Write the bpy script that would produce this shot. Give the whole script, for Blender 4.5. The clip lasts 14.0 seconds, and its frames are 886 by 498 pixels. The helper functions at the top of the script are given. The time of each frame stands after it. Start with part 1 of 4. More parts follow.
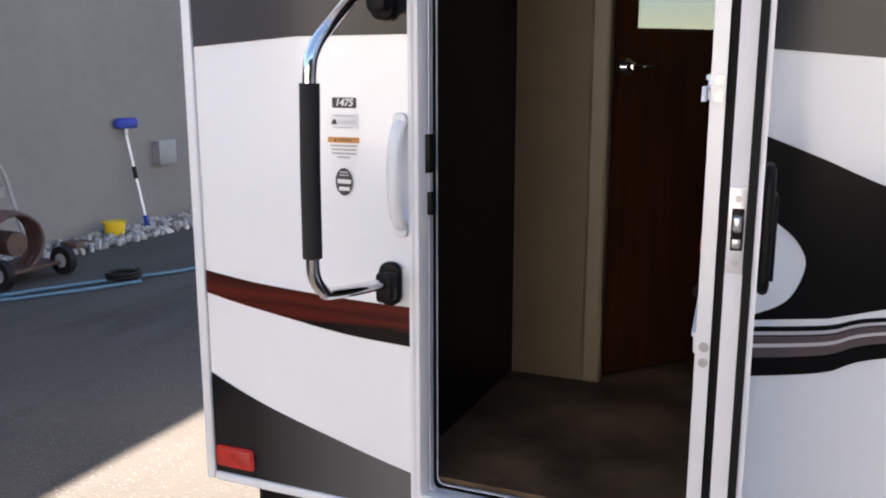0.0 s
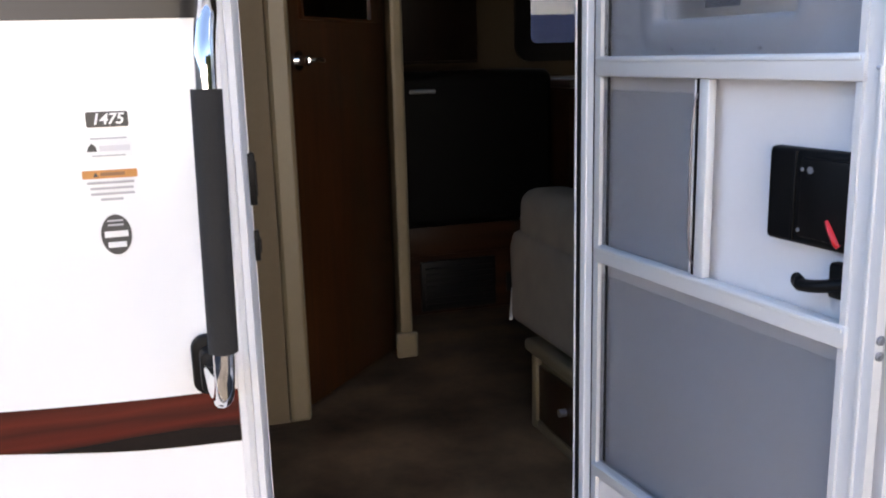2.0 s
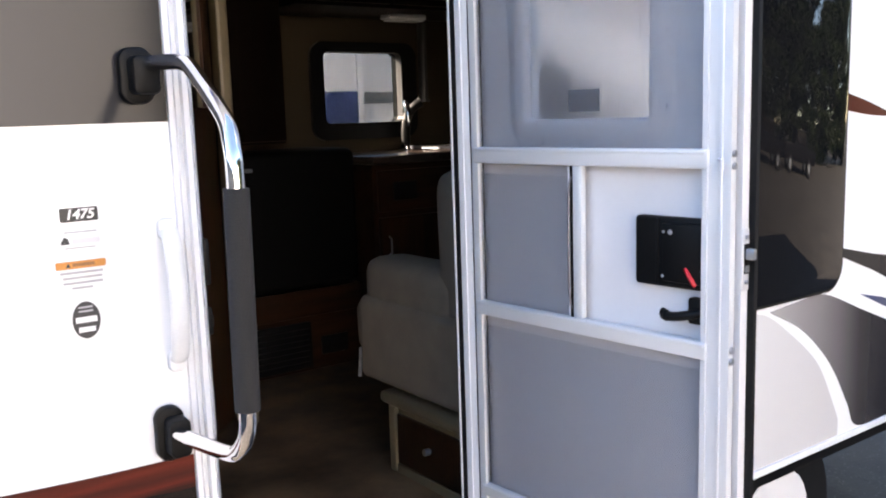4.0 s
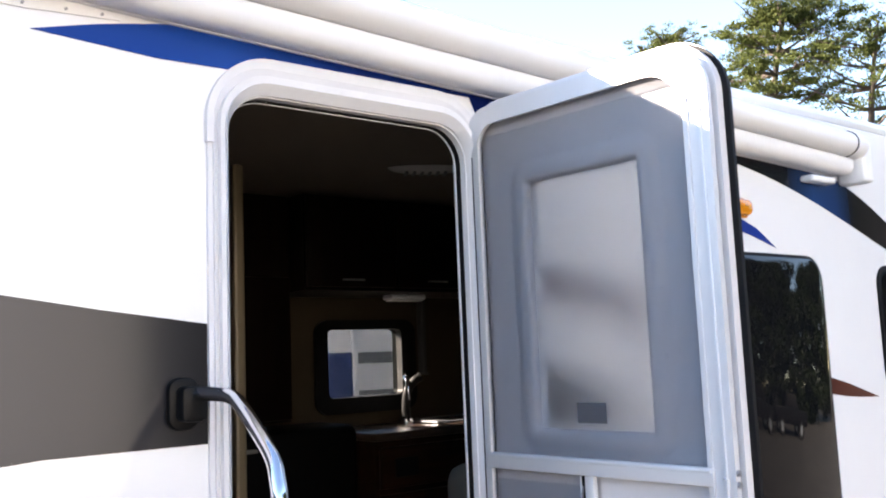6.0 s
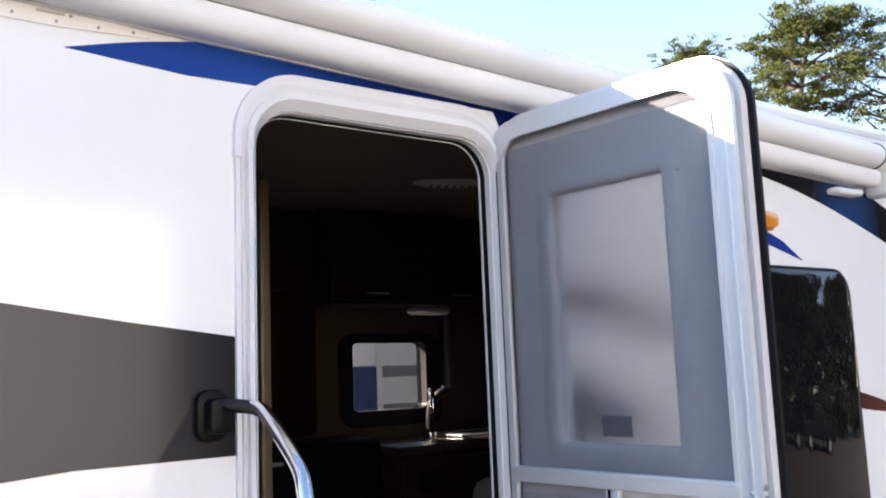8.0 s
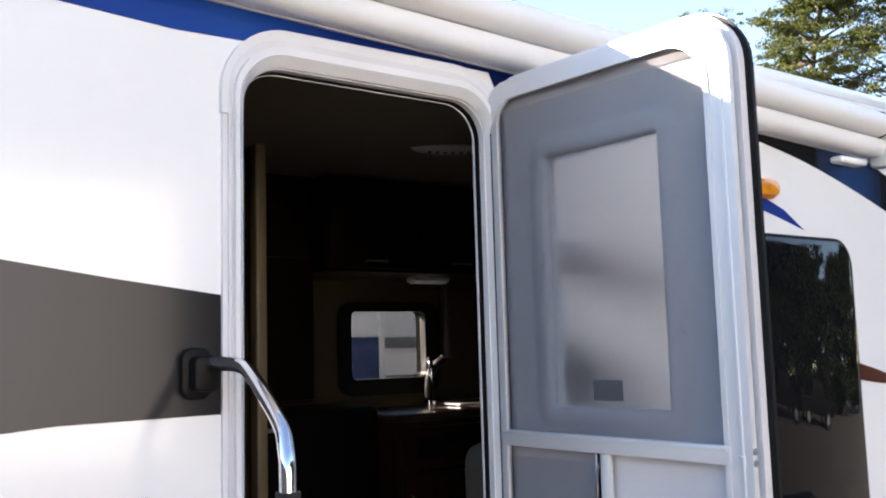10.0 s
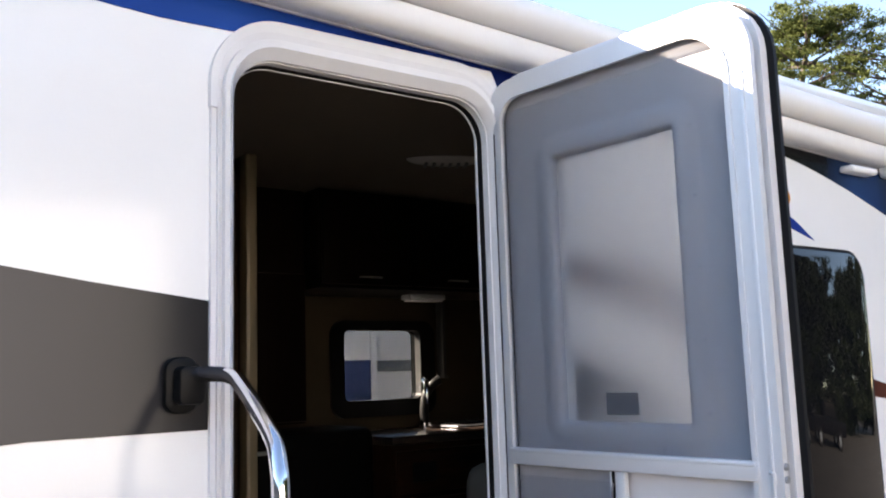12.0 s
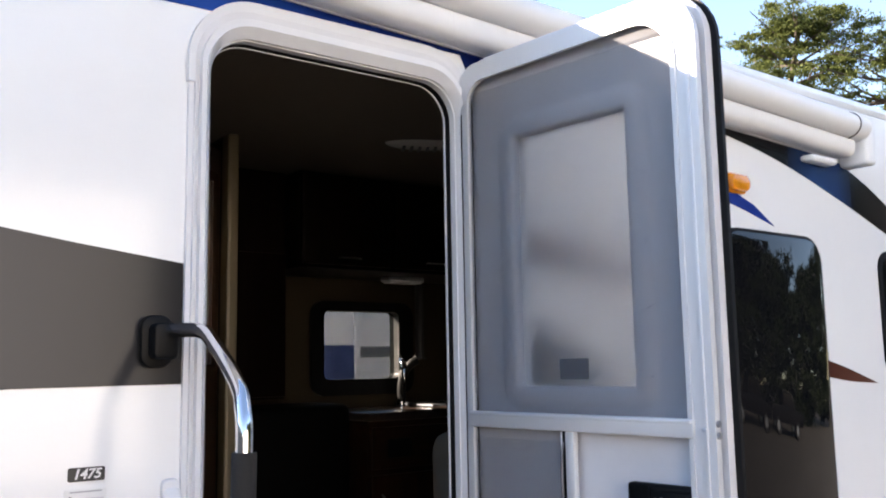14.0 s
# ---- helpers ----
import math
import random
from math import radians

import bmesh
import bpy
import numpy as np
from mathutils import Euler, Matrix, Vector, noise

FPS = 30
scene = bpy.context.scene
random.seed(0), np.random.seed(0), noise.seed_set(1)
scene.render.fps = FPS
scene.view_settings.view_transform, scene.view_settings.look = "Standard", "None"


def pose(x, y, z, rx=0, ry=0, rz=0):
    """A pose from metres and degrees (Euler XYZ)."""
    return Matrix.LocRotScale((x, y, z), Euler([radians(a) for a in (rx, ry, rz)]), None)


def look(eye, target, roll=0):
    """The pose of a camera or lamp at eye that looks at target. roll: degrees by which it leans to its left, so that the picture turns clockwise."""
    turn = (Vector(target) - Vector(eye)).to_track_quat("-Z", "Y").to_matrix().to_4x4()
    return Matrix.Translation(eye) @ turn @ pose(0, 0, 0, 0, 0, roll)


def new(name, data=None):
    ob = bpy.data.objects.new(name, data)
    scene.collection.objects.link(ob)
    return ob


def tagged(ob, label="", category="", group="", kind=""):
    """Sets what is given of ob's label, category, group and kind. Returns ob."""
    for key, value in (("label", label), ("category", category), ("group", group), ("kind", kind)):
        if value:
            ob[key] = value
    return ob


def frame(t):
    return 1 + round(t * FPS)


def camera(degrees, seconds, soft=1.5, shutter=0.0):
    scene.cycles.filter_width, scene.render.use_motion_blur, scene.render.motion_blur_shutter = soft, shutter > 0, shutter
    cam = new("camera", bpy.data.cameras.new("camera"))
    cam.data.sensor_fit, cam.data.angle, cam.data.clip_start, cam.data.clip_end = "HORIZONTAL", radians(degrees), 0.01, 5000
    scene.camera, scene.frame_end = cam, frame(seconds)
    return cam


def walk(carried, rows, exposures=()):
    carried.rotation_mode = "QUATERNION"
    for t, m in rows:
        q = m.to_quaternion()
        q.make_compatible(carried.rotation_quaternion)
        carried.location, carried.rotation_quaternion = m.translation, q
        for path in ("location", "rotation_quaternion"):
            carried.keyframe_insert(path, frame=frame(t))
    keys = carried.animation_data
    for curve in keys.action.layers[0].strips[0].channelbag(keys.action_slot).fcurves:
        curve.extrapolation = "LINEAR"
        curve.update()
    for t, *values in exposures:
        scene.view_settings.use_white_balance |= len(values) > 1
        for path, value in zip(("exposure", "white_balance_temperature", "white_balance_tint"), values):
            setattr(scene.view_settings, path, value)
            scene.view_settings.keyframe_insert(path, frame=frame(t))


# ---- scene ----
cam = camera(52.97, 14.0, soft=2.0)
# seconds, place, yaw, pitch, roll
PATH = [
    (0, 0.880, -1.829, 1.723, 23.58, -11.67, -0.04),
    (0.5, 0.593, -1.738, 1.681, 13.35, -13.15, 0.84),
    (1, 0.280, -1.666, 1.690, 3.13, -13.47, -0.57),
    (1.5, -0.001, -1.584, 1.706, -9.51, -12.94, -0.55),
    (2, -0.099, -1.510, 1.724, -17.68, -12.34, -1.51),
    (2.5, -0.232, -1.468, 1.746, -25.97, -12.01, -2.32),
    (2.7, -0.299, -1.460, 1.750, -29.03, -11.46, -2.27),
    (4.8, -0.646, -1.667, 1.857, -37.63, -3.90, -2.13),
    (5, -0.668, -1.657, 1.881, -38.21, -1.69, -2.03),
    (5.5, -0.688, -1.650, 1.915, -38.45, 3.57, -2.25),
    (6, -0.694, -1.668, 1.942, -37.59, 6.83, -2.30),
    (6.5, -0.691, -1.695, 1.950, -36.40, 8.01, -2.56),
    (7, -0.691, -1.691, 1.946, -35.79, 7.98, -2.79),
    (7.5, -0.689, -1.688, 1.944, -35.46, 7.97, -2.61),
    (8, -0.703, -1.675, 1.940, -36.10, 7.77, -2.20),
    (10.5, -0.651, -1.669, 1.900, -35.48, 6.09, -1.55),
    (11, -0.653, -1.560, 1.886, -37.26, 6.74, -1.63),
    (11.5, -0.646, -1.516, 1.874, -37.98, 7.53, -1.82),
    (12, -0.609, -1.559, 1.880, -36.24, 7.88, -1.81),
    (12.5, -0.591, -1.579, 1.904, -33.55, 8.10, -1.24),
    (13, -0.603, -1.535, 1.922, -32.93, 8.47, -1.08),
    (13.5, -0.609, -1.567, 1.885, -34.82, 9.19, -0.85),
    (14, -0.623, -1.671, 1.818, -36.83, 7.46, -0.96),
]


def eye_pose(x, y, z, yaw, pitch, roll):
    return pose(x, y, z, 0, 0, yaw) @ pose(0, 0, 0, 90 + pitch) @ pose(0, 0, 0, 0, 0, roll)


EXPOSURES = [(0, 3.0, 7800, 17), (1.0, 2.82, 7800, 17), (1.5, 3.0, 7800, 17), (2.5, 3.82, 8000, 17), (5, 3.78, 7900, 17), (6.5, 3.22, 7600, 16), (10.5, 3.1, 7800, 16), (14, 3.05, 7800, 16)]
walk(cam, [(t, eye_pose(*p)) for t, *p in PATH], EXPOSURES)

# ---- world and sun ----
SUN_DIR = Vector((-0.60, 0.62, 0.44)).normalized()
world = bpy.data.worlds.new("sky")
scene.world = world
world.use_nodes = True
wn = world.node_tree.nodes
sky = wn.new("ShaderNodeTexSky")
sky.sky_type = "NISHITA"
sky.sun_disc = False
sky.sun_elevation = math.asin(SUN_DIR.z)
sky.sun_rotation = math.atan2(SUN_DIR.x, SUN_DIR.y) % (2 * math.pi)
sky.air_density = 1.0
sky.dust_density = 0.0
sky.ozone_density = 3.0
world.node_tree.links.new(sky.outputs[0], wn["Background"].inputs[0])
wn["Background"].inputs[1].default_value = 0.065
sun_data = bpy.data.lights.new("sun", "SUN")
sun_data.energy, sun_data.angle, sun_data.color = 4.4, radians(0.5), (1.0, 0.95, 0.88)
sun = new("sun", sun_data)
sun.matrix_world = look((0, 0, 30), Vector((0, 0, 30)) - SUN_DIR)


# ---- materials ----
def lin(c):
    return (*c, 1.0)


def mat(name, color, rough=0.5, metal=0.0, var=0.12, scale=8.0, bump=0.0, bump_scale=120.0, coat=0.0, color2=None, stretch=(1, 1, 1), spec=0.5, fine=0.06):
    """Base colour varied at two scales, with fine relief."""
    m = bpy.data.materials.new(name)
    m.use_nodes = True
    nt, ns, lk = m.node_tree, m.node_tree.nodes, m.node_tree.links
    b = ns["Principled BSDF"]
    tc = ns.new("ShaderNodeTexCoord")
    mp = ns.new("ShaderNodeMapping")
    mp.inputs["Scale"].default_value = stretch
    lk.new(tc.outputs["Object"], mp.inputs[0])
    n1 = ns.new("ShaderNodeTexNoise")
    n1.inputs["Scale"].default_value, n1.inputs["Detail"].default_value = scale, 4
    n2 = ns.new("ShaderNodeTexNoise")
    n2.inputs["Scale"].default_value, n2.inputs["Detail"].default_value = scale * 14, 3
    lk.new(mp.outputs[0], n1.inputs["Vector"])
    lk.new(mp.outputs[0], n2.inputs["Vector"])
    r = ns.new("ShaderNodeValToRGB")
    r.color_ramp.elements[0].position, r.color_ramp.elements[1].position = 0.3, 0.7
    lo = color2 or [c * (1 - var) for c in color]
    hi = color if color2 else [min(1, c * (1 + var * 0.5)) for c in color]
    r.color_ramp.elements[0].color, r.color_ramp.elements[1].color = lin(lo), lin(hi)
    lk.new(n1.outputs[0], r.inputs[0])
    mx = ns.new("ShaderNodeMix")
    mx.data_type, mx.blend_type = "RGBA", "MULTIPLY"
    mx.inputs[0].default_value = fine * 4
    lk.new(r.outputs[0], mx.inputs[6])
    lk.new(n2.outputs[0], mx.inputs[7])
    gain = ns.new("ShaderNodeMix")
    gain.data_type, gain.blend_type = "RGBA", "MIX"
    gain.inputs[0].default_value = 0.5 if fine else 0.0
    lk.new(r.outputs[0], gain.inputs[6])
    lk.new(mx.outputs[2], gain.inputs[7])
    lk.new(gain.outputs[2], b.inputs["Base Color"])
    rr = ns.new("ShaderNodeMapRange")
    rr.inputs[3].default_value, rr.inputs[4].default_value = max(0.02, rough * 0.85), min(1, rough * 1.15)
    lk.new(n1.outputs[0], rr.inputs[0])
    lk.new(rr.outputs[0], b.inputs["Roughness"])
    b.inputs["Metallic"].default_value = metal
    b.inputs["Coat Weight"].default_value = coat
    b.inputs["Coat Roughness"].default_value = 0.04
    b.inputs["Specular IOR Level"].default_value = spec
    if bump:
        n3 = ns.new("ShaderNodeTexNoise")
        n3.inputs["Scale"].default_value, n3.inputs["Detail"].default_value = bump_scale, 5
        lk.new(mp.outputs[0], n3.inputs["Vector"])
        bp = ns.new("ShaderNodeBump")
        bp.inputs["Strength"].default_value, bp.inputs["Distance"].default_value = bump, 0.01
        lk.new(n3.outputs[0], bp.inputs["Height"])
        lk.new(bp.outputs[0], b.inputs["Normal"])
    return m


def graded(name, stops, axis, lo, hi, rough=0.16, coat=0.0, wave=0.0, spec=0.35):
    """Vinyl film printed with a run of colours along one axis of the trailer."""
    m = bpy.data.materials.new(name)
    m.use_nodes = True
    ns, lk = m.node_tree.nodes, m.node_tree.links
    b = ns["Principled BSDF"]
    tc = ns.new("ShaderNodeTexCoord")
    sp = ns.new("ShaderNodeSeparateXYZ")
    lk.new(tc.outputs["Object"], sp.inputs[0])
    mr = ns.new("ShaderNodeMapRange")
    mr.inputs[1].default_value, mr.inputs[2].default_value = lo, hi
    lk.new(sp.outputs[axis], mr.inputs[0])
    src = mr.outputs[0]
    if wave:
        nz = ns.new("ShaderNodeTexNoise")
        nz.inputs["Scale"].default_value = 3
        mp = ns.new("ShaderNodeMapping")
        mp.inputs["Scale"].default_value = (1.2, 1, 14)
        lk.new(tc.outputs["Object"], mp.inputs[0])
        lk.new(mp.outputs[0], nz.inputs["Vector"])
        ad = ns.new("ShaderNodeMath")
        ad.operation = "MULTIPLY_ADD"
        ad.inputs[1].default_value = wave
        lk.new(nz.outputs[0], ad.inputs[0])
        lk.new(src, ad.inputs[2])
        src = ad.outputs[0]
    r = ns.new("ShaderNodeValToRGB")
    els = r.color_ramp.elements
    els[0].position, els[0].color = stops[0][0], lin(stops[0][1])
    els[1].position, els[1].color = stops[-1][0], lin(stops[-1][1])
    for p, c in stops[1:-1]:
        e = els.new(p)
        e.color = lin(c)
    lk.new(src, r.inputs[0])
    lk.new(r.outputs[0], b.inputs["Base Color"])
    b.inputs["Roughness"].default_value = rough
    b.inputs["Coat Weight"].default_value = coat
    b.inputs["Specular IOR Level"].default_value = spec
    return m


def wood(name, dark, light, rough=0.35, axis=2):
    st = [9, 9, 9]
    st[axis] = 0.9
    return mat(name, light, rough, color2=dark, scale=3.0, stretch=st, bump=0.05, bump_scale=20, fine=0.1, spec=0.14)


M_GEL = mat("white_gelcoat", (0.86, 0.86, 0.87), 0.16, var=0.03, scale=2.0, bump=0.01, bump_scale=3, coat=0.4, fine=0.01)
M_WHITE = mat("white_painted_aluminium", (0.78, 0.78, 0.80), 0.3, var=0.04, scale=6, fine=0.02)
M_AWN = mat("white_awning_metal", (0.85, 0.85, 0.86), 0.6, var=0.03, scale=3, fine=0.02)
M_ALU = mat("bright_aluminium", (0.68, 0.69, 0.71), 0.4, metal=0.2, var=0.015, scale=5, stretch=(1, 1, 0.3), fine=0.008)
M_DOORSKIN = mat("white_moulded_door_skin", (0.72, 0.72, 0.75), 0.45, var=0.04, scale=5, bump=0.02, bump_scale=200, fine=0.02)
M_BLACK = mat("black_plastic", (0.005, 0.005, 0.0055), 0.45, var=0.2, scale=20, bump=0.03, spec=0.14)
M_RUBBER = mat("black_rubber", (0.008, 0.008, 0.009), 0.6, var=0.2, scale=20, spec=0.15)
M_FOAM = mat("dark_grey_foam", (0.020, 0.018, 0.018), 0.9, var=0.15, scale=40, bump=0.2, bump_scale=300)
M_CHROME = mat("polished_steel_tube", (0.78, 0.78, 0.80), 0.07, metal=1.0, var=0.04, scale=10, fine=0.02)
M_ZINC = mat("zinc_plate", (0.42, 0.44, 0.48), 0.3, metal=0.8, var=0.15, scale=40)
M_PLATE = mat("bright_plated_steel", (0.72, 0.72, 0.74), 0.3, metal=0.25, var=0.05, scale=30)
M_PULL = mat("smoky_clear_plastic", (0.20, 0.18, 0.19), 0.25, var=0.1, scale=30)
M_ZINCD = mat("dull_grey_plastic", (0.06, 0.06, 0.062), 0.5, var=0.1, scale=20, spec=0.25)
M_RED = mat("red_plastic", (0.55, 0.01, 0.015), 0.3, var=0.1, scale=20)
M_REFL = mat("red_reflector", (0.55, 0.02, 0.015), 0.12, var=0.3, scale=40, bump=0.25, bump_scale=260, coat=0.6)
M_AMBER = mat("amber_lens", (0.85, 0.28, 0.01), 0.15, var=0.25, scale=30, bump=0.15, bump_scale=150, coat=0.5)
M_PLASTIC = mat("translucent_white_plastic", (0.82, 0.82, 0.83), 0.25, var=0.05, scale=20)
M_SEAL = mat("clear_sealant", (0.60, 0.59, 0.57), 0.3, var=0.1, scale=30)
# dark end by the door paints in a soft reflection on the band
M_GREY = graded("grey_vinyl_with_reflection", [(0, (0.074, 0.073, 0.080)), (0.5, (0.056, 0.055, 0.060)), (1, (0.017, 0.017, 0.019))], 0, -0.7, 0.0, rough=0.12, spec=0.18)
M_GREY2 = graded("grey_vinyl_plain", [(0, (0.055, 0.054, 0.055)), (0.5, (0.035, 0.034, 0.035)), (1, (0.022, 0.021, 0.022))], 0, 0.7, 2.6, spec=0.2)
M_STRIPE = graded("mahogany_stripe_vinyl", [(0, (0.006, 0.005, 0.005)), (0.42, (0.008, 0.005, 0.005)), (0.55, (0.10, 0.013, 0.008)), (0.68, (0.05, 0.01, 0.007)), (0.8, (0.11, 0.016, 0.01)), (1, (0.045, 0.01, 0.007))], 2, 1.055, 1.195, wave=0.25)
M_DARKSW = graded("black_to_grey_vinyl", [(0, (0.006, 0.006, 0.007)), (0.25, (0.012, 0.012, 0.013)), (1, (0.14, 0.135, 0.135))], 0, -0.62, 0.0)
M_BLUE = graded("blue_vinyl", [(0, (0.008, 0.045, 0.26)), (0.35, (0.009, 0.055, 0.28)), (0.6, (0.004, 0.02, 0.14)), (1, (0.002, 0.008, 0.07))], 0, -0.33, 0.75, spec=0.12)
M_BLUE2 = graded("black_and_blue_vinyl", [(0, (0.005, 0.005, 0.006)), (0.30, (0.005, 0.006, 0.009)), (0.46, (0.012, 0.045, 0.15)), (0.60, (0.012, 0.035, 0.11)), (0.70, (0.008, 0.008, 0.009)), (1, (0.03, 0.025, 0.025))], 0, 1.75, 2.85, spec=0.15)
M_BLUE4 = graded("slate_blue_vinyl", [(0, (0.05, 0.07, 0.16)), (1, (0.10, 0.10, 0.14))], 0, 2.38, 2.65)
M_FADE = graded("silver_to_black_vinyl", [(0, (0.36, 0.34, 0.34)), (0.35, (0.22, 0.20, 0.20)), (0.7, (0.045, 0.04, 0.04)), (1, (0.012, 0.011, 0.012))], 0, 1.86, 2.62)
M_FADE2 = graded("pale_silver_fade_vinyl", [(0, (0.70, 0.69, 0.69)), (1, (0.55, 0.53, 0.53))], 0, 1.4, 2.2)
M_BLUE3 = mat("plain_blue_vinyl", (0.012, 0.04, 0.26), 0.2, var=0.1, scale=5, spec=0.35)
M_BLACKV = mat("black_vinyl", (0.005, 0.005, 0.006), 0.2, var=0.1, scale=5, spec=0.07)
M_BROWNV = graded("brown_vinyl", [(0, (0.06, 0.012, 0.008)), (1, (0.13, 0.05, 0.035))], 0, 2.2, 2.6)
M_HATCHV = graded("tan_to_black_vinyl", [(0, (0.02, 0.015, 0.012)), (0.4, (0.16, 0.09, 0.045)), (1, (0.10, 0.06, 0.035))], 2, 0.87, 1.07)
M_TINT = mat("tinted_window_glass", (0.006, 0.006, 0.007), 0.03, var=0.1, scale=2, fine=0, spec=0.3)
# far below real tan: the gloom of the room is in the colour
M_TAN_DIM = mat("tan_wall_panel_in_gloom", (0.046, 0.033, 0.019), 0.6, var=0.08, scale=6, bump=0.03, spec=0.2)
M_CREAM = mat("cream_partition_panel", (0.135, 0.098, 0.058), 0.5, var=0.08, scale=6, bump=0.03, spec=0.25)
M_JAMB = mat("cream_trim", (0.16, 0.125, 0.075), 0.4, var=0.06, scale=6)
M_CEIL = mat("beige_ceiling_panel", (0.22, 0.185, 0.15), 0.65, var=0.05, scale=5, bump=0.03, spec=0.25)
M_WOOD = wood("cherry_wood", (0.020, 0.008, 0.003), (0.048, 0.017, 0.006))
M_WOODH = wood("cherry_wood_level", (0.016, 0.007, 0.004), (0.036, 0.015, 0.007), axis=0)
# dark wood taken down to near black, so interior shade is painted in
M_DWOOD_DIM = wood("dark_cabinet_wood_in_shade", (0.004, 0.0025, 0.002), (0.009, 0.0045, 0.003))
M_FLOOR = mat("brown_stone_look_vinyl", (0.24, 0.142, 0.078), 0.5, color2=(0.04, 0.025, 0.016), scale=4.5, bump=0.04, bump_scale=60, fine=0.14, spec=0.2)
M_FABRIC = mat("beige_upholstery", (0.175, 0.148, 0.118), 0.9, var=0.12, scale=12, bump=0.12, bump_scale=260, spec=0.2)
# light laminate with the dimness of the kitchen put into its colour
M_COUNTER = mat("dimmed_light_laminate", (0.05, 0.034, 0.026), 0.3, var=0.15, scale=60)
M_SCREENB = mat("black_appliance", (0.004, 0.004, 0.004), 0.5, var=0.1, scale=10, spec=0.05)
M_STUCCO = mat("grey_stucco", (0.165, 0.163, 0.158), 0.85, var=0.14, scale=0.7, bump=0.25, bump_scale=60, fine=0.08)
M_GRAVEL = mat("white_marble_chip", (0.48, 0.46, 0.45), 0.8, color2=(0.16, 0.145, 0.13), scale=6, bump=0.5, bump_scale=30, fine=0.12)
M_YELLOW = mat("yellow_plastic", (0.62, 0.42, 0.02), 0.4, var=0.15, scale=10)
M_RUST = mat("rusty_red_steel", (0.055, 0.026, 0.022), 0.6, var=0.4, scale=15, bump=0.1)
M_GREYM = mat("grey_painted_box", (0.20, 0.21, 0.22), 0.5, var=0.12, scale=8)
M_BRUSH = mat("blue_bristles", (0.012, 0.04, 0.30), 0.75, var=0.3, scale=60, bump=0.3, bump_scale=150)
M_HOSE = mat("blue_rubber_hose", (0.03, 0.10, 0.17), 0.5, var=0.2, scale=20)
M_ORANGE = mat("orange_label", (0.62, 0.24, 0.05), 0.4, var=0.08, scale=30)
M_INK = mat("black_ink", (0.03, 0.03, 0.032), 0.4, var=0.1, scale=30)
M_PALEINK = mat("grey_ink", (0.42, 0.42, 0.44), 0.4, var=0.08, scale=30)
M_PAPER = mat("white_label", (0.80, 0.80, 0.80), 0.35, var=0.03, scale=20)
M_BARK = mat("grey_brown_bark", (0.075, 0.056, 0.044), 0.9, var=0.4, scale=10, bump=0.5, bump_scale=40)


def ground_material():
    m = mat("worn_asphalt_with_sand", (0.052, 0.046, 0.040), 0.92, color2=(0.033, 0.029, 0.026), scale=1.1, bump=0.45, bump_scale=45, fine=0.16)
    ns, lk = m.node_tree.nodes, m.node_tree.links
    b = ns["Principled BSDF"]
    old = b.inputs["Base Color"].links[0].from_socket
    tc = ns.new("ShaderNodeTexCoord")
    st = ns.new("ShaderNodeTexNoise")
    st.inputs["Scale"].default_value, st.inputs["Detail"].default_value = 0.9, 6
    mp = ns.new("ShaderNodeMapping")
    mp.inputs["Scale"].default_value, mp.inputs["Rotation"].default_value = (2.6, 0.7, 1), (0, 0, -0.5)
    lk.new(tc.outputs["Object"], mp.inputs[0])
    lk.new(mp.outputs[0], st.inputs["Vector"])
    r = ns.new("ShaderNodeValToRGB")
    r.color_ramp.elements[0].position, r.color_ramp.elements[0].color = 0.36, (0.45, 0.42, 0.40, 1)
    r.color_ramp.elements[1].position, r.color_ramp.elements[1].color = 0.50, (1, 1, 1, 1)
    lk.new(st.outputs[0], r.inputs[0])
    mx = ns.new("ShaderNodeMix")
    mx.data_type, mx.blend_type = "RGBA", "MULTIPLY"
    mx.inputs[0].default_value = 0.8
    lk.new(old, mx.inputs[6])
    lk.new(r.outputs[0], mx.inputs[7])
    # pale pebbles
    vo = ns.new("ShaderNodeTexVoronoi")
    vo.inputs["Scale"].default_value = 42
    lk.new(tc.outputs["Object"], vo.inputs["Vector"])
    r2 = ns.new("ShaderNodeValToRGB")
    r2.color_ramp.elements[0].position, r2.color_ramp.elements[0].color = 0.10, (1, 1, 1, 1)
    r2.color_ramp.elements[1].position, r2.color_ramp.elements[1].color = 0.16, (0, 0, 0, 1)
    lk.new(vo.outputs["Distance"], r2.inputs[0])
    m3 = ns.new("ShaderNodeMix")
    m3.data_type = "RGBA"
    m3.inputs[7].default_value = (0.15, 0.14, 0.125, 1)
    lk.new(r2.outputs[0], m3.inputs[0])
    lk.new(mx.outputs[2], m3.inputs[6])
    lk.new(m3.outputs[2], b.inputs["Base Color"])
    return m


def screen_material():
    """Woven insect screen: thread and open holes."""
    m = bpy.data.materials.new("grey_insect_screen")
    m.use_nodes = True
    ns, lk = m.node_tree.nodes, m.node_tree.links
    out = ns["Material Output"]
    b = ns["Principled BSDF"]
    b.inputs["Base Color"].default_value = (0.13, 0.13, 0.15, 1)
    b.inputs["Roughness"].default_value = 0.6
    tr = ns.new("ShaderNodeBsdfTransparent")
    mx = ns.new("ShaderNodeMixShader")
    mx.inputs[0].default_value = 0.34
    lk.new(tr.outputs[0], mx.inputs[1])
    lk.new(b.outputs[0], mx.inputs[2])
    lk.new(mx.outputs[0], out.inputs[0])
    return m


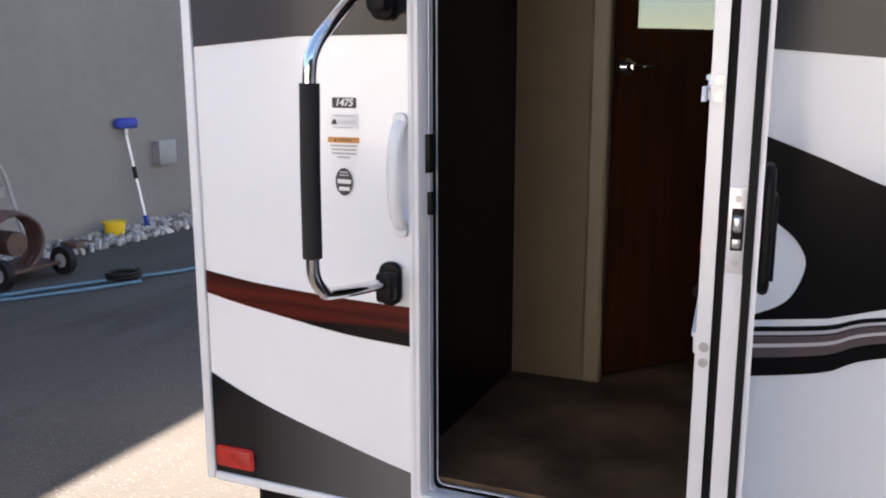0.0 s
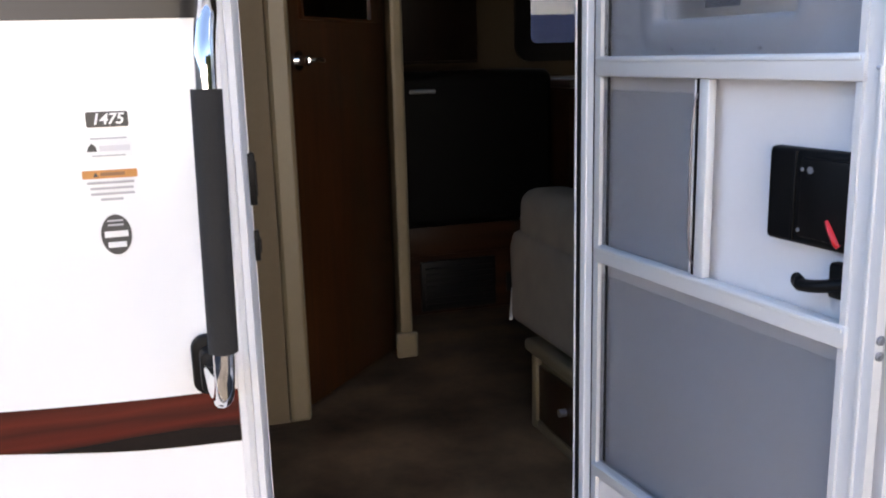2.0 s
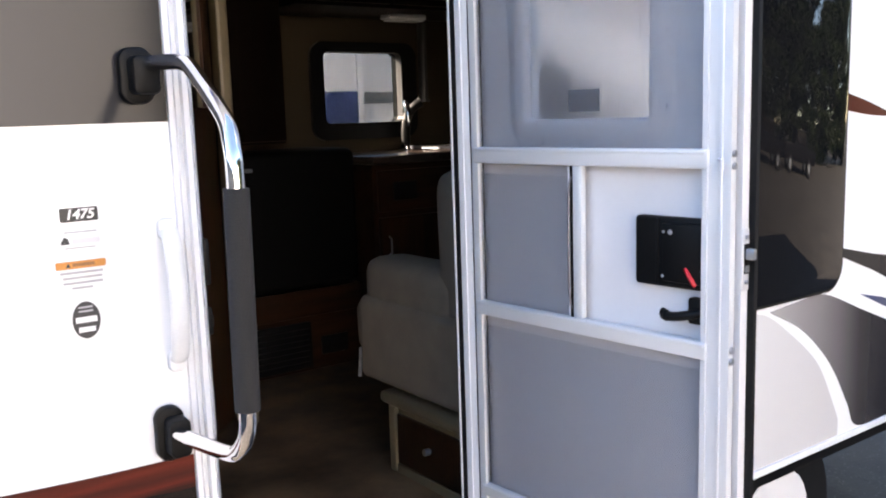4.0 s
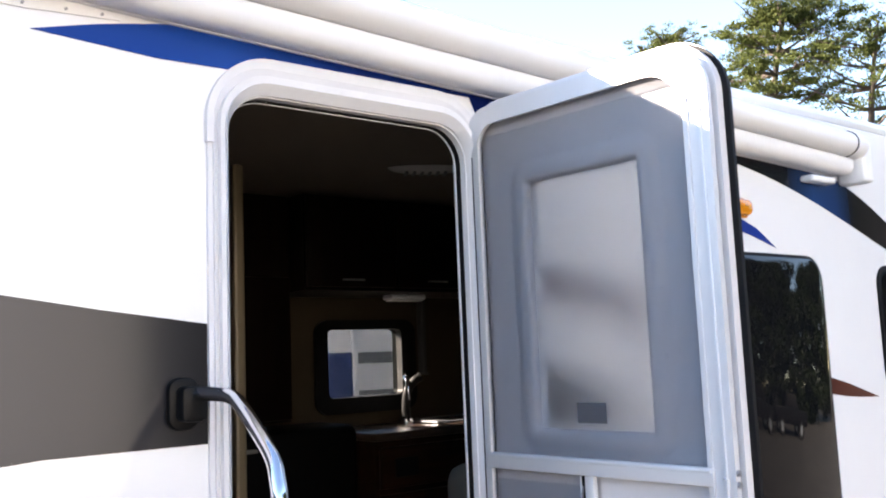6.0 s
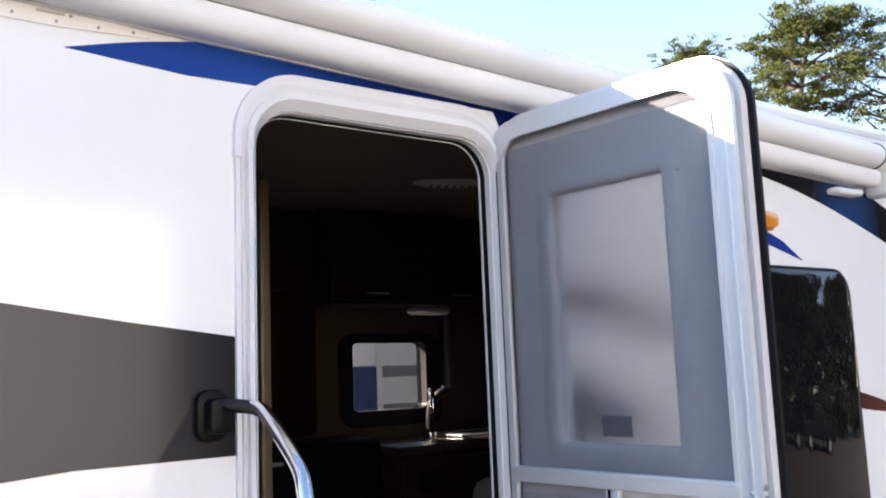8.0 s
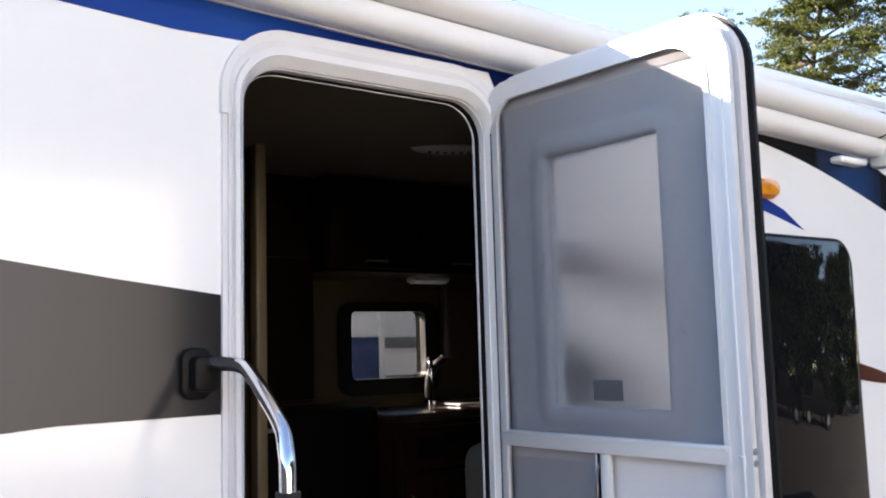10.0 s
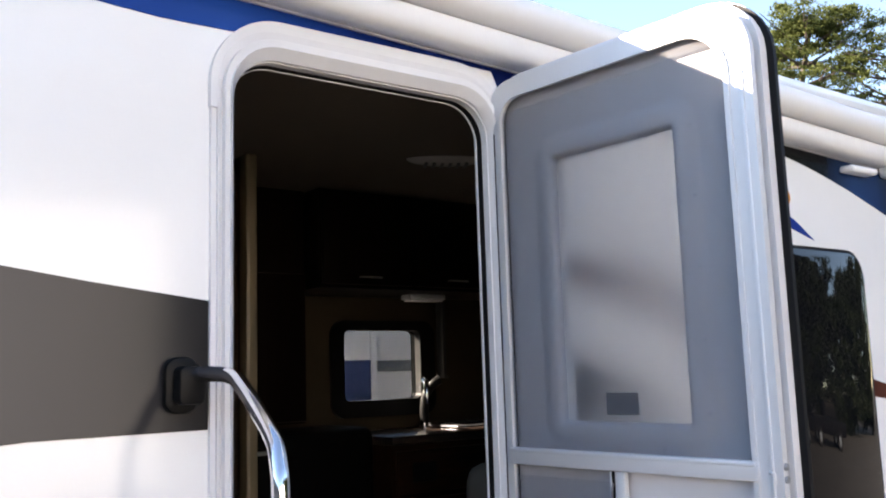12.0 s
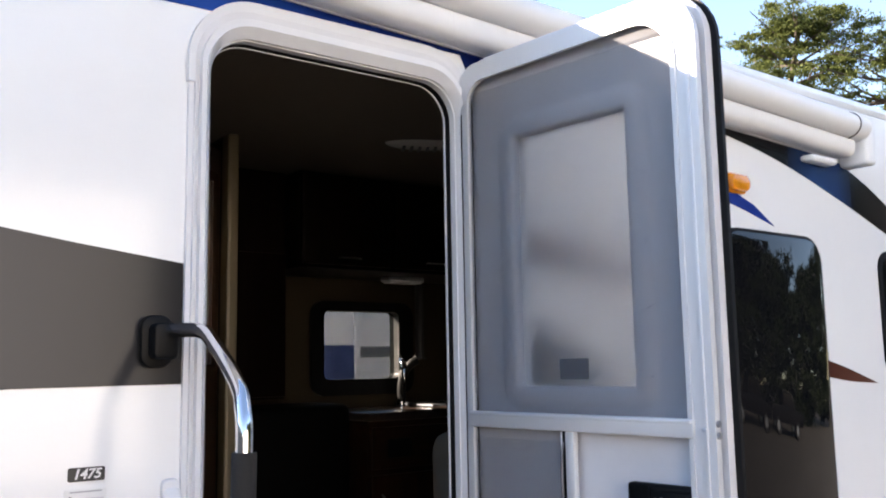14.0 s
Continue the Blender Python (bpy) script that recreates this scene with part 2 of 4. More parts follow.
def frosted_material():
    m = bpy.data.materials.new("frosted_door_glass")
    m.use_nodes = True
    ns, lk = m.node_tree.nodes, m.node_tree.links
    b = ns["Principled BSDF"]
    b.inputs["Base Color"].default_value = (1.0, 1.0, 0.99, 1)
    b.inputs["Roughness"].default_value = 0.30
    b.inputs["Transmission Weight"].default_value = 0.95
    n = ns.new("ShaderNodeTexNoise")
    n.inputs["Scale"].default_value, n.inputs["Detail"].default_value = 160, 3
    tc = ns.new("ShaderNodeTexCoord")
    lk.new(tc.outputs["Object"], n.inputs["Vector"])
    bp = ns.new("ShaderNodeBump")
    bp.inputs["Strength"].default_value, bp.inputs["Distance"].default_value = 0.35, 0.004
    lk.new(n.outputs[0], bp.inputs["Height"])
    lk.new(bp.outputs[0], b.inputs["Normal"])
    return m


def clear_material():
    m = bpy.data.materials.new("clear_glass")
    m.use_nodes = True
    b = m.node_tree.nodes["Principled BSDF"]
    b.inputs["Base Color"].default_value = (0.15, 0.155, 0.15, 1)
    b.inputs["Roughness"].default_value = 0.0
    b.inputs["Transmission Weight"].default_value = 1.0
    b.inputs["IOR"].default_value = 1.05
    return m


def leaf_material(name, a, c):
    m = bpy.data.materials.new(name)
    m.use_nodes = True
    ns, lk = m.node_tree.nodes, m.node_tree.links
    b = ns["Principled BSDF"]
    g = ns.new("ShaderNodeNewGeometry")
    r = ns.new("ShaderNodeValToRGB")
    r.color_ramp.elements[0].color, r.color_ramp.elements[1].color = lin(a), lin(c)
    lk.new(g.outputs["Random Per Island"], r.inputs[0])
    lk.new(r.outputs[0], b.inputs["Base Color"])
    b.inputs["Roughness"].default_value = 0.7
    b.inputs["Specular IOR Level"].default_value = 0.12
    tl = ns.new("ShaderNodeBsdfTranslucent")
    lk.new(r.outputs[0], tl.inputs[0])
    mx = ns.new("ShaderNodeMixShader")
    mx.inputs[0].default_value = 0.35
    lk.new(b.outputs[0], mx.inputs[1])
    lk.new(tl.outputs[0], mx.inputs[2])
    lk.new(mx.outputs[0], ns["Material Output"].inputs[0])
    return m


M_GROUND = ground_material()
M_MESH = screen_material()
M_THREAD = mat("dark_screen_thread", (0.02, 0.02, 0.023), 0.7, var=0.1, scale=30, spec=0.2)
M_FROST = frosted_material()
M_CLEAR = clear_material()
M_LEAF = leaf_material("pine_needles", (0.026, 0.040, 0.010), (0.105, 0.120, 0.036))
M_LEAF2 = leaf_material("dark_foliage", (0.008, 0.014, 0.006), (0.017, 0.025, 0.010))
M_MIRROR = mat("mirror", (0.85, 0.86, 0.86), 0.02, metal=1.0, var=0.01, scale=3, fine=0)


# ---- mesh helpers ----
def finish(bm, name, material, smooth=False):
    bmesh.ops.recalc_face_normals(bm, faces=bm.faces)
    me = bpy.data.meshes.new(name)
    bm.to_mesh(me)
    bm.free()
    me.materials.append(material)
    if smooth:
        me.shade_smooth()
        me.set_sharp_from_angle(angle=radians(40))
    return me


def part(name, bm, material, parent, label="", smooth=True):
    ob = new(name, finish(bm, name, material, smooth))
    ob.parent = parent
    return tagged(ob, label)


def thing(name, label, category, m=None, kind="", group=""):
    ob = new(name)
    ob.empty_display_size = 0.1
    if m is not None:
        ob.matrix_world = m
    return tagged(ob, label, category, group, kind)


def single(name, bm, material, label, category, kind="", smooth=True):
    return tagged(new(name, finish(bm, name, material, smooth)), label, category, "", kind)


def add_box(bm, lo, hi, bev=0.0, seg=2):
    lo, hi = Vector(lo), Vector(hi)
    r = bmesh.ops.create_cube(bm, size=1.0, matrix=Matrix.LocRotScale((lo + hi) / 2, None, hi - lo))
    if bev:
        es = list({e for v in r["verts"] for e in v.link_edges})
        bmesh.ops.bevel(bm, geom=es, offset=bev, segments=seg, affect="EDGES", profile=0.5)
    return bm


def box(lo, hi, bev=0.0, seg=2):
    return add_box(bmesh.new(), lo, hi, bev, seg)


def rrect(x0, x1, z0, z1, r, n=8):
    """Rounded rectangle, counter-clockwise; r: one radius or four (bottom right, top right, top left, bottom left)."""
    rs = r if isinstance(r, (tuple, list)) else (r,) * 4
    pts = []
    for (cx, cz, a0), rad in zip(((x1, z0, -90), (x1, z1, 0), (x0, z1, 90), (x0, z0, 180)), rs):
        ox = cx - rad if cx == x1 else cx + rad
        oz = cz - rad if cz == z1 else cz + rad
        for k in range(n + 1):
            a = radians(a0 + 90 * k / n)
            pts.append((ox + rad * math.cos(a), oz + rad * math.sin(a)))
    return pts


def prism(pts, y0, y1, bev=0.0):
    """Flat outline in x and z, drawn out from y0 to y1."""
    bm = bmesh.new()
    vs = [bm.verts.new((x, y0, z)) for x, z in pts]
    f = bm.faces.new(vs)
    e = bmesh.ops.extrude_face_region(bm, geom=[f])
    bmesh.ops.translate(bm, verts=[v for v in e["geom"] if isinstance(v, bmesh.types.BMVert)], vec=(0, y1 - y0, 0))
    if bev:
        es = [q for q in bm.edges if abs(q.verts[0].co.y - q.verts[1].co.y) < 1e-6]
        bmesh.ops.bevel(bm, geom=es, offset=bev, segments=2, affect="EDGES", profile=0.5)
    return bm


def ring(outer, inner, y0, y1, closed=True, lift=0.0, bm=None):
    """Frame between two outlines with the same count of points; lift sets the inner front edge back."""
    bm = bm or bmesh.new()
    rows = []
    for (ox, oz), (ix, iz) in zip(outer, inner):
        rows.append([bm.verts.new(c) for c in ((ox, y1, oz), (ox, y0, oz), (ix, y0 + lift, iz), (ix, y1, iz))])
    n = len(rows)
    for i in range(n if closed else n - 1):
        a, b = rows[i], rows[(i + 1) % n]
        for k in range(4):
            bm.faces.new((a[k], a[(k + 1) % 4], b[(k + 1) % 4], b[k]))
    if not closed:
        bm.faces.new(rows[0])
        bm.faces.new(rows[-1][::-1])
    return bm


def smooth_path(pts, n=8):
    pts = [Vector(p) for p in pts]
    out = []
    for i in range(len(pts) - 1):
        p0, p1, p2, p3 = pts[max(i - 1, 0)], pts[i], pts[i + 1], pts[min(i + 2, len(pts) - 1)]
        for k in range(n):
            t = k / n
            out.append(0.5 * ((2 * p1) + (p2 - p0) * t + (2 * p0 - 5 * p1 + 4 * p2 - p3) * t * t + (3 * p1 - p0 - 3 * p2 + p3) * t ** 3))
    out.append(pts[-1])
    return out


def tube(pts, r, sides=14, bm=None, squash=1.0, taper=None):
    bm = bm or bmesh.new()
    pts = [Vector(p) for p in pts]
    ref = Vector((1, 0, 0))
    rings = []
    for i, p in enumerate(pts):
        d = (pts[min(i + 1, len(pts) - 1)] - pts[max(i - 1, 0)]).normalized()
        if abs(d.dot(ref)) > 0.95:
            ref = Vector((0, 0, 1)) if abs(d.z) < 0.9 else Vector((0, 1, 0))
        u = d.cross(ref).normalized()
        v = d.cross(u).normalized()
        rr = r if taper is None else r * (1 + (taper - 1) * i / (len(pts) - 1))
        rings.append([bm.verts.new(p + u * rr * math.cos(2 * math.pi * k / sides) + v * rr * squash * math.sin(2 * math.pi * k / sides)) for k in range(sides)])
    for a, b in zip(rings, rings[1:]):
        for k in range(sides):
            bm.faces.new((a[k], a[(k + 1) % sides], b[(k + 1) % sides], b[k]))
    bm.faces.new(rings[0][::-1])
    bm.faces.new(rings[-1])
    return bm


def cyl(a, b, r, sides=16, bm=None):
    return tube([a, b], r, sides, bm)


def screw(p, axis, parent, r=0.006, material=None):
    a = Vector(p)
    d = Vector(axis)
    bm = cyl(a, a + d * 0.003, r, 10)
    cyl(a, a + d * 0.0045, r * 0.55, 8, bm)
    return part("screw", bm, material or M_ZINC, parent)


def curve2(pts, n=10):
    return [(p.x, p.z) for p in smooth_path([(x, 0, z) for x, z in pts], n)]


# ---- ground, building at the side ----
GROUND_Z = 0.0
bm = bmesh.new()
bmesh.ops.create_grid(bm, x_segments=2, y_segments=2, size=600)
single("ground", bm, M_GROUND, "worn sandy asphalt yard with dark stains and pale pebbles", "ground", "structure", False)

side = thing("wall_building", "tall grey stucco wall of a building in shade", "wall", kind="structure")
part("wall", box((-6.6, -9, 0), (-6.05, 30, 2.90)), M_STUCCO, side, smooth=False)
part("coping", box((-6.66, -9, 2.90), (-6.0, 30, 2.985), 0.01), M_STUCCO, side)

rnd = random.Random(4)
bm = bmesh.new()
for i in range(1500):
    x, y = rnd.uniform(-6.03, -5.42), rnd.uniform(2.6, 11)
    s = rnd.uniform(0.02, 0.06)
    r = bmesh.ops.create_icosphere(bm, subdivisions=1, radius=s, matrix=Matrix.LocRotScale((x, y, s * 0.3), Euler((rnd.random() * 3, rnd.random() * 3, 0)), (1, rnd.uniform(0.6, 1), 0.6)))
single("gravel_strip", bm, M_GRAVEL, "strip of white marble chips along the building wall", "gravel", "stuff", False)

# ---- the trailer ----
X0, X1, Y1, Z0, Z1 = -0.61, 3.55, 2.10, 0.625, 2.74
FLOOR = 0.72
DX0, DX1, DZ0, DZ1 = 0.045, 0.672, 0.70, 2.50
trailer = thing("travel_trailer", "white travel trailer with grey, black, blue and red graphics", "trailer")
bm = bmesh.new()
add_box(bm, (X0, 0, Z0), (DX0, 0.05, Z1))
add_box(bm, (DX0, 0, DZ1), (DX1, 0.05, Z1))
add_box(bm, (DX0, 0, Z0), (DX1, 0.05, DZ0))
add_box(bm, (DX1, 0, Z0), (2.9, 0.05, Z1))
ob = part("side_wall", bm, M_GEL, trailer, smooth=False)
bm = prism(rrect(2.9, X1, Z0, Z1, (0.25, 0.62, 0.0, 0.0), 10), 0, 0.05)
part("front_side_wall", bm, M_GEL, trailer)
part("rear_wall", box((X0, 0.05, Z0), (X0 + 0.05, Y1, Z1)), M_GEL, trailer, smooth=False)
# far wall with the kitchen window's hole
WX0, WX1, WZ0, WZ1 = 1.40, 1.92, 1.712, 2.110
bm = bmesh.new()
add_box(bm, (X0 + 0.05, 2.05, Z0), (WX0, Y1, Z1))
add_box(bm, (WX1, 2.05, Z0), (X1, Y1, Z1))
add_box(bm, (WX0, 2.05, Z0), (WX1, Y1, WZ0))
add_box(bm, (WX0, 2.05, WZ1), (WX1, Y1, Z1))
part("far_wall", bm, M_GEL, trailer, smooth=False)
bm = bmesh.new()
add_box(bm, (X1 - 0.05, 0.05, Z0), (X1, 2.05, 1.70))
add_box(bm, (X1 - 0.05, 0.05, 2.30), (X1, 2.05, Z1))
add_box(bm, (X1 - 0.05, 0.05, 1.70), (X1, 0.70, 2.30))
add_box(bm, (X1 - 0.05, 1.25, 1.70), (X1, 2.05, 2.30))
part("nose", bm, M_GEL, trailer, smooth=False)
nwp = part("nose_window", box((X1 - 0.03, 0.70, 1.70), (X1 - 0.026, 1.25, 2.30)), M_CLEAR, trailer, "tinted nose window", smooth=False)
nwp.visible_shadow = False
part("roof", box((X0, 0.0, Z1), (2.93, Y1, Z1 + 0.05), 0.02), M_GEL, trailer)
part("roof_front", box((2.93, 0.05, Z1 - 0.04), (X1, Y1, Z1), 0.01), M_GEL, trailer)
part("floor_pan", box((X0 + 0.05, 0.05, Z0), (X1 - 0.05, 2.05, FLOOR - 0.015)), M_BLACK, trailer, smooth=False)
part("chassis_rail", box((-0.53, 0.10, 0.50), (3.3, 0.16, Z0)), M_BLACK, trailer)
part("chassis_rail", box((-0.53, 1.90, 0.50), (3.3, 1.96, Z0)), M_BLACK, trailer)
for k in range(3):
    screw((-0.50 + 0.035 * k + (0.05 if k == 2 else 0), 0.10, 0.565 - 0.005 * k), (0, -1, 0), trailer, 0.007)
for wx in (1.35, 2.1):
    for wy in (0.12, 1.78):
        w = part("wheel", cyl((wx, wy, 0.33), (wx, wy + 0.2, 0.33), 0.33, 32), M_RUBBER, trailer)
        part("rim", cyl((wx, wy - 0.005 if wy < 1 else wy + 0.195, 0.33), (wx, wy + 0.012 if wy < 1 else wy + 0.208, 0.33), 0.19, 24), M_WHITE, w)
# corner mouldings
part("corner_moulding", box((X0 - 0.012, -0.010, Z0 - 0.01), (X0 + 0.016, 0.06, Z1), 0.004), M_WHITE, trailer)
part("bottom_moulding", box((X0 + 0.016, -0.008, Z0 - 0.012), (0.0, 0.02, Z0 + 0.012), 0.003), M_WHITE, trailer)
part("bottom_moulding", box((0.716, -0.008, Z0 - 0.012), (X1, 0.02, Z0 + 0.012), 0.003), M_WHITE, trailer)

FILM = -0.0022


def film(name, pts, material, label="", depth=FILM):
    return part(name, prism(pts, depth, -0.0003), material, trailer, label, smooth=False)


# graphics on the rear side panel
film("grey_band", [(-0.594, 1.768), (-0.30, 1.790), (-0.001, 1.791), (-0.001, 2.022), (-0.207, 2.050), (-0.40, 2.080), (-0.594, 2.110)], M_GREY, "grey vinyl band")
top = curve2([(-0.594, 1.200), (-0.45, 1.182), (-0.284, 1.171), (-0.14, 1.165), (-0.001, 1.163)])
bot = curve2([(-0.001, 1.066), (-0.18, 1.076), (-0.37, 1.102), (-0.50, 1.122), (-0.594, 1.140)])
film("red_stripe", top + bot, M_STRIPE, "dark red wood-look stripe")
top = curve2([(-0.594, 0.920), (-0.50, 0.880), (-0.385, 0.840), (-0.218, 0.794), (-0.10, 0.763), (-0.001, 0.740)])
film("dark_swoosh", top + [(-0.001, 0.638), (-0.594, 0.638)], M_DARKSW, "black to grey swoosh")
up = curve2([(-0.33, 2.558), (-0.209, 2.590), (-0.10, 2.612), (-0.026, 2.624)])
film("blue_swoosh", up + [(0.40, 2.62), (0.72, 2.615), (0.85, 2.61), (0.85, 2.56), (0.715, 2.53), (0.69, 2.58), (0.30, 2.582), (0.10, 2.568), (0.052, 2.545), (-0.097, 2.543), (-0.208, 2.550)], M_BLUE, "blue swoosh under the awning")
# graphics forward of the door
film("grey_band", [(0.722, 1.757), (0.954, 1.736), (1.38, 1.705), (1.20, 1.80), (0.954, 1.905), (0.722, 1.965)], M_GREY2, "grey vinyl band")
lens = curve2([(0.722, 1.455), (0.794, 1.421), (0.838, 1.380), (0.851, 1.335), (0.824, 1.270), (0.768, 1.235), (0.722, 1.222)])
blk = curve2([(0.722, 1.606), (0.773, 1.586), (0.876, 1.546), (0.973, 1.505), (1.25, 1.40), (1.72, 1.33)])
film("black_swoosh", blk + [(1.72, 1.31), (1.30, 1.30), (0.994, 1.268), (0.90, 1.240), (0.768, 1.222), (0.722, 1.218)] + [p for p in lens[::-1]][1:-1] + [(0.722, 1.458)], M_BLACKV, "black swoosh")
sx = [0.722, 0.764, 0.90, 0.994, 1.30, 1.72]
s_hi = [1.205, 1.208, 1.226, 1.252, 1.285, 1.295]
s_lo = [1.100, 1.103, 1.130, 1.170, 1.235, 1.260]


def stripe_line(f0, f1):
    a = [(x, hi + (lo - hi) * f0) for x, hi, lo in zip(sx, s_hi, s_lo)]
    b = [(x, hi + (lo - hi) * f1) for x, hi, lo in zip(sx, s_hi, s_lo)]
    return curve2(a) + curve2(b[::-1])


M_PALEV = mat("pale_silver_vinyl", (0.62, 0.58, 0.58), 0.2, var=0.06, scale=6, spec=0.35)
M_MIDV = mat("mauve_brown_vinyl", (0.11, 0.08, 0.085), 0.2, var=0.2, scale=6, spec=0.35, stretch=(1, 1, 12))
stp = film("streaked_stripe", stripe_line(0.0, 1.0), M_BLACKV, "black stripe with thin silver and mauve lines")
for f0, f1, mm in ((0.10, 0.17, M_PALEV), (0.20, 0.34, M_MIDV), (0.345, 0.42, M_PALEV), (0.43, 0.62, M_MIDV)):
    part("line", prism(stripe_line(f0, f1), -0.0034, -0.0023), mm, stp, smooth=False)
up = curve2([(1.60, 2.585), (2.00, 2.570), (2.30, 2.550), (2.45, 2.515), (2.62, 2.455), (2.78, 2.380), (2.90, 2.315), (3.10, 2.17)])
lo = curve2([(3.06, 2.10), (2.86, 2.235), (2.63, 2.318), (2.36, 2.402), (2.165, 2.455), (1.96, 2.500), (1.745, 2.534), (1.60, 2.552)])
film("blue_black_swoosh", up + lo, M_BLUE2, "large black and blue swoosh on the nose")
film("small_blue_flash", [(1.70, 2.350), (1.76, 2.350), (1.80, 2.346), (1.891, 2.316), (1.995, 2.256), (1.86, 2.290), (1.76, 2.312), (1.70, 2.320)], M_BLUE3, "small blue flash")
up = curve2([(0.74, 2.150), (0.95, 2.148), (1.15, 2.122), (1.40, 2.058), (1.688, 1.975)])
lo = curve2([(1.688, 1.905), (1.40, 1.975), (1.15, 2.040), (0.95, 2.080), (0.74, 2.105)])
film("brown_swoosh", up + lo, M_BROWNV, "brown swoosh behind the open door")
film("brown_flash", curve2([(2.20, 1.832), (2.26, 1.815), (2.40, 1.782), (2.587, 1.729)]) + curve2([(2.587, 1.729), (2.42, 1.738), (2.30, 1.752), (2.20, 1.768)])[1:], M_BROWNV, "brown flash")
film("grey_swoosh", [(2.259, 1.300), (2.463, 1.257), (2.643, 1.226), (2.643, 1.127), (2.46, 1.200), (2.259, 1.270)], M_GREY2, "grey swoosh")
film("blue_flash", [(2.385, 1.124), (2.534, 1.092), (2.643, 1.060), (2.643, 1.020)], M_BLUE4, "blue flash")
up = curve2([(1.859, 1.142), (2.007, 1.153), (2.164, 1.155), (2.40, 1.068), (2.64, 0.978)])
lo = curve2([(2.64, 0.64), (2.40, 0.645), (2.33, 0.74), (2.245, 0.867), (2.155, 0.963), (2.024, 1.063), (1.862, 1.139)])
film("lower_dark_swoosh", up + lo, M_FADE, "silver to dark grey swoosh on the lower nose")
up = curve2([(1.72, 1.150), (1.838, 1.134), (1.98, 1.047), (2.109, 0.948), (2.18, 0.86), (2.27, 0.70)])
film("pale_swoosh", up + [(2.27, 0.64), (1.40, 0.64), (1.40, 1.150)], M_FADE2, "pale silver field under the swoosh")

# entry door surround
def rr_in(d, zt=None):
    r = max(0.135 - d, 0.085)
    return rrect(0.0 + d, 0.715 - d, 0.655 + d, 2.572 - d * 1.55, (0.03, r, r, 0.03))


sn = rrect(DX0, DX1, DZ0, DZ1, (0.02, 0.09, 0.09, 0.02))
surround = part("door_surround", ring(rr_in(0.0), rr_in(0.011), -0.010, 0.0, lift=0.003), M_WHITE, trailer, "white ribbed entry door surround")
part("rib", ring(rr_in(0.011), rr_in(0.022), -0.016, 0.0, lift=0.009), M_WHITE, surround)
part("rib", ring(rr_in(0.022), rr_in(0.033), -0.024, 0.0, lift=0.004), M_WHITE, surround)
part("inner_rib", ring(rr_in(0.033), sn, -0.028, 0.0, lift=0.020), M_WHITE, surround)
jo = rrect(0.043, 0.674, 0.698, 2.502, (0.02, 0.092, 0.092, 0.02))
ji = rrect(0.049, 0.668, 0.706, 2.496, (0.02, 0.088, 0.088, 0.02))
part("jamb", ring(jo, rrect(0.0475, 0.6695, 0.7035, 2.4975, (0.02, 0.089, 0.089, 0.02)), 0.001, 0.020), M_WHITE, surround)
part("seal", ring(jo, ji, 0.0203, 0.036), M_RUBBER, surround, "black rubber seal")
part("seal_lip", ring(rrect(0.0440, 0.6730, 0.7010, 2.5010, (0.02, 0.09, 0.09, 0.02)), rrect(0.051, 0.666, 0.708, 2.494, (0.02, 0.086, 0.086, 0.02)), 0.0363, 0.041), M_PLASTIC, surround)
part("sill", box((DX0 - 0.004, -0.03, 0.684), (DX1 + 0.004, 0.055, 0.706), 0.004), M_ALU, surround, "aluminium door sill")
# rain cap over the top with its joint
cap_o = rrect(-0.004, 0.718, 0.655, 2.577, (0.03, 0.145, 0.145, 0.03), 12)
cap_i = rrect(0.012, 0.703, 0.655, 2.556, (0.03, 0.125, 0.125, 0.03), 12)
pick = [k for k in range(len(cap_o)) if cap_o[k][1] > 2.40 and 13 <= k <= 38]
cap_o = [(cap_o[pick[0]][0], 2.385)] + [cap_o[k] for k in pick] + [(cap_o[pick[-1]][0], 2.385)]
cap_i = [(cap_i[pick[0]][0], 2.385)] + [cap_i[k] for k in pick] + [(cap_i[pick[-1]][0], 2.385)]
part("rain_cap", ring(cap_o, cap_i, -0.018, -0.003, closed=False, lift=0.004), M_WHITE, surround, "white rain cap with a joint on the side")
for z0, z1, nm in ((1.485, 1.572, "strike_plate"), (1.388, 1.440, "bolt_keeper")):
    sp = part(nm, box((DX0 - 0.003, -0.006 if nm == "bolt_keeper" else -0.012, z0), (DX0 + 0.010, 0.018, z1), 0.002), M_BLACK, surround)
    part("slot", box((DX0 + 0.008, -0.004, z0 + 0.014), (DX0 + 0.0125, 0.010, z1 - 0.014)), M_BLACK, sp)

# tinted windows, marker lamp, reflector, hatch
wnd = part("window", prism(rrect(1.700, 2.247, 1.172, 2.224, 0.085), -0.012, -0.0025, 0.002), M_TINT, trailer, "frameless dark tinted window")
part("seal", ring(rrect(1.690, 2.257, 1.162, 2.234, 0.093), rrect(1.700, 2.247, 1.172, 2.224, 0.085), -0.008, -0.0004), M_RUBBER, wnd)
wnd = part("window", prism(rrect(2.665, 3.12, 1.765, 2.20, 0.06), -0.012, -0.0025, 0.002), M_TINT, trailer, "frameless dark tinted window")
part("seal", ring(rrect(2.648, 3.137, 1.748, 2.217, 0.075), rrect(2.665, 3.12, 1.765, 2.20, 0.06), -0.010, -0.0004), M_RUBBER, wnd)
hatch = part("hatch", prism(rrect(2.665, 3.2, 0.86, 1.62, 0.05), -0.009, -0.0025, 0.002), M_GEL, trailer, "white storage hatch")
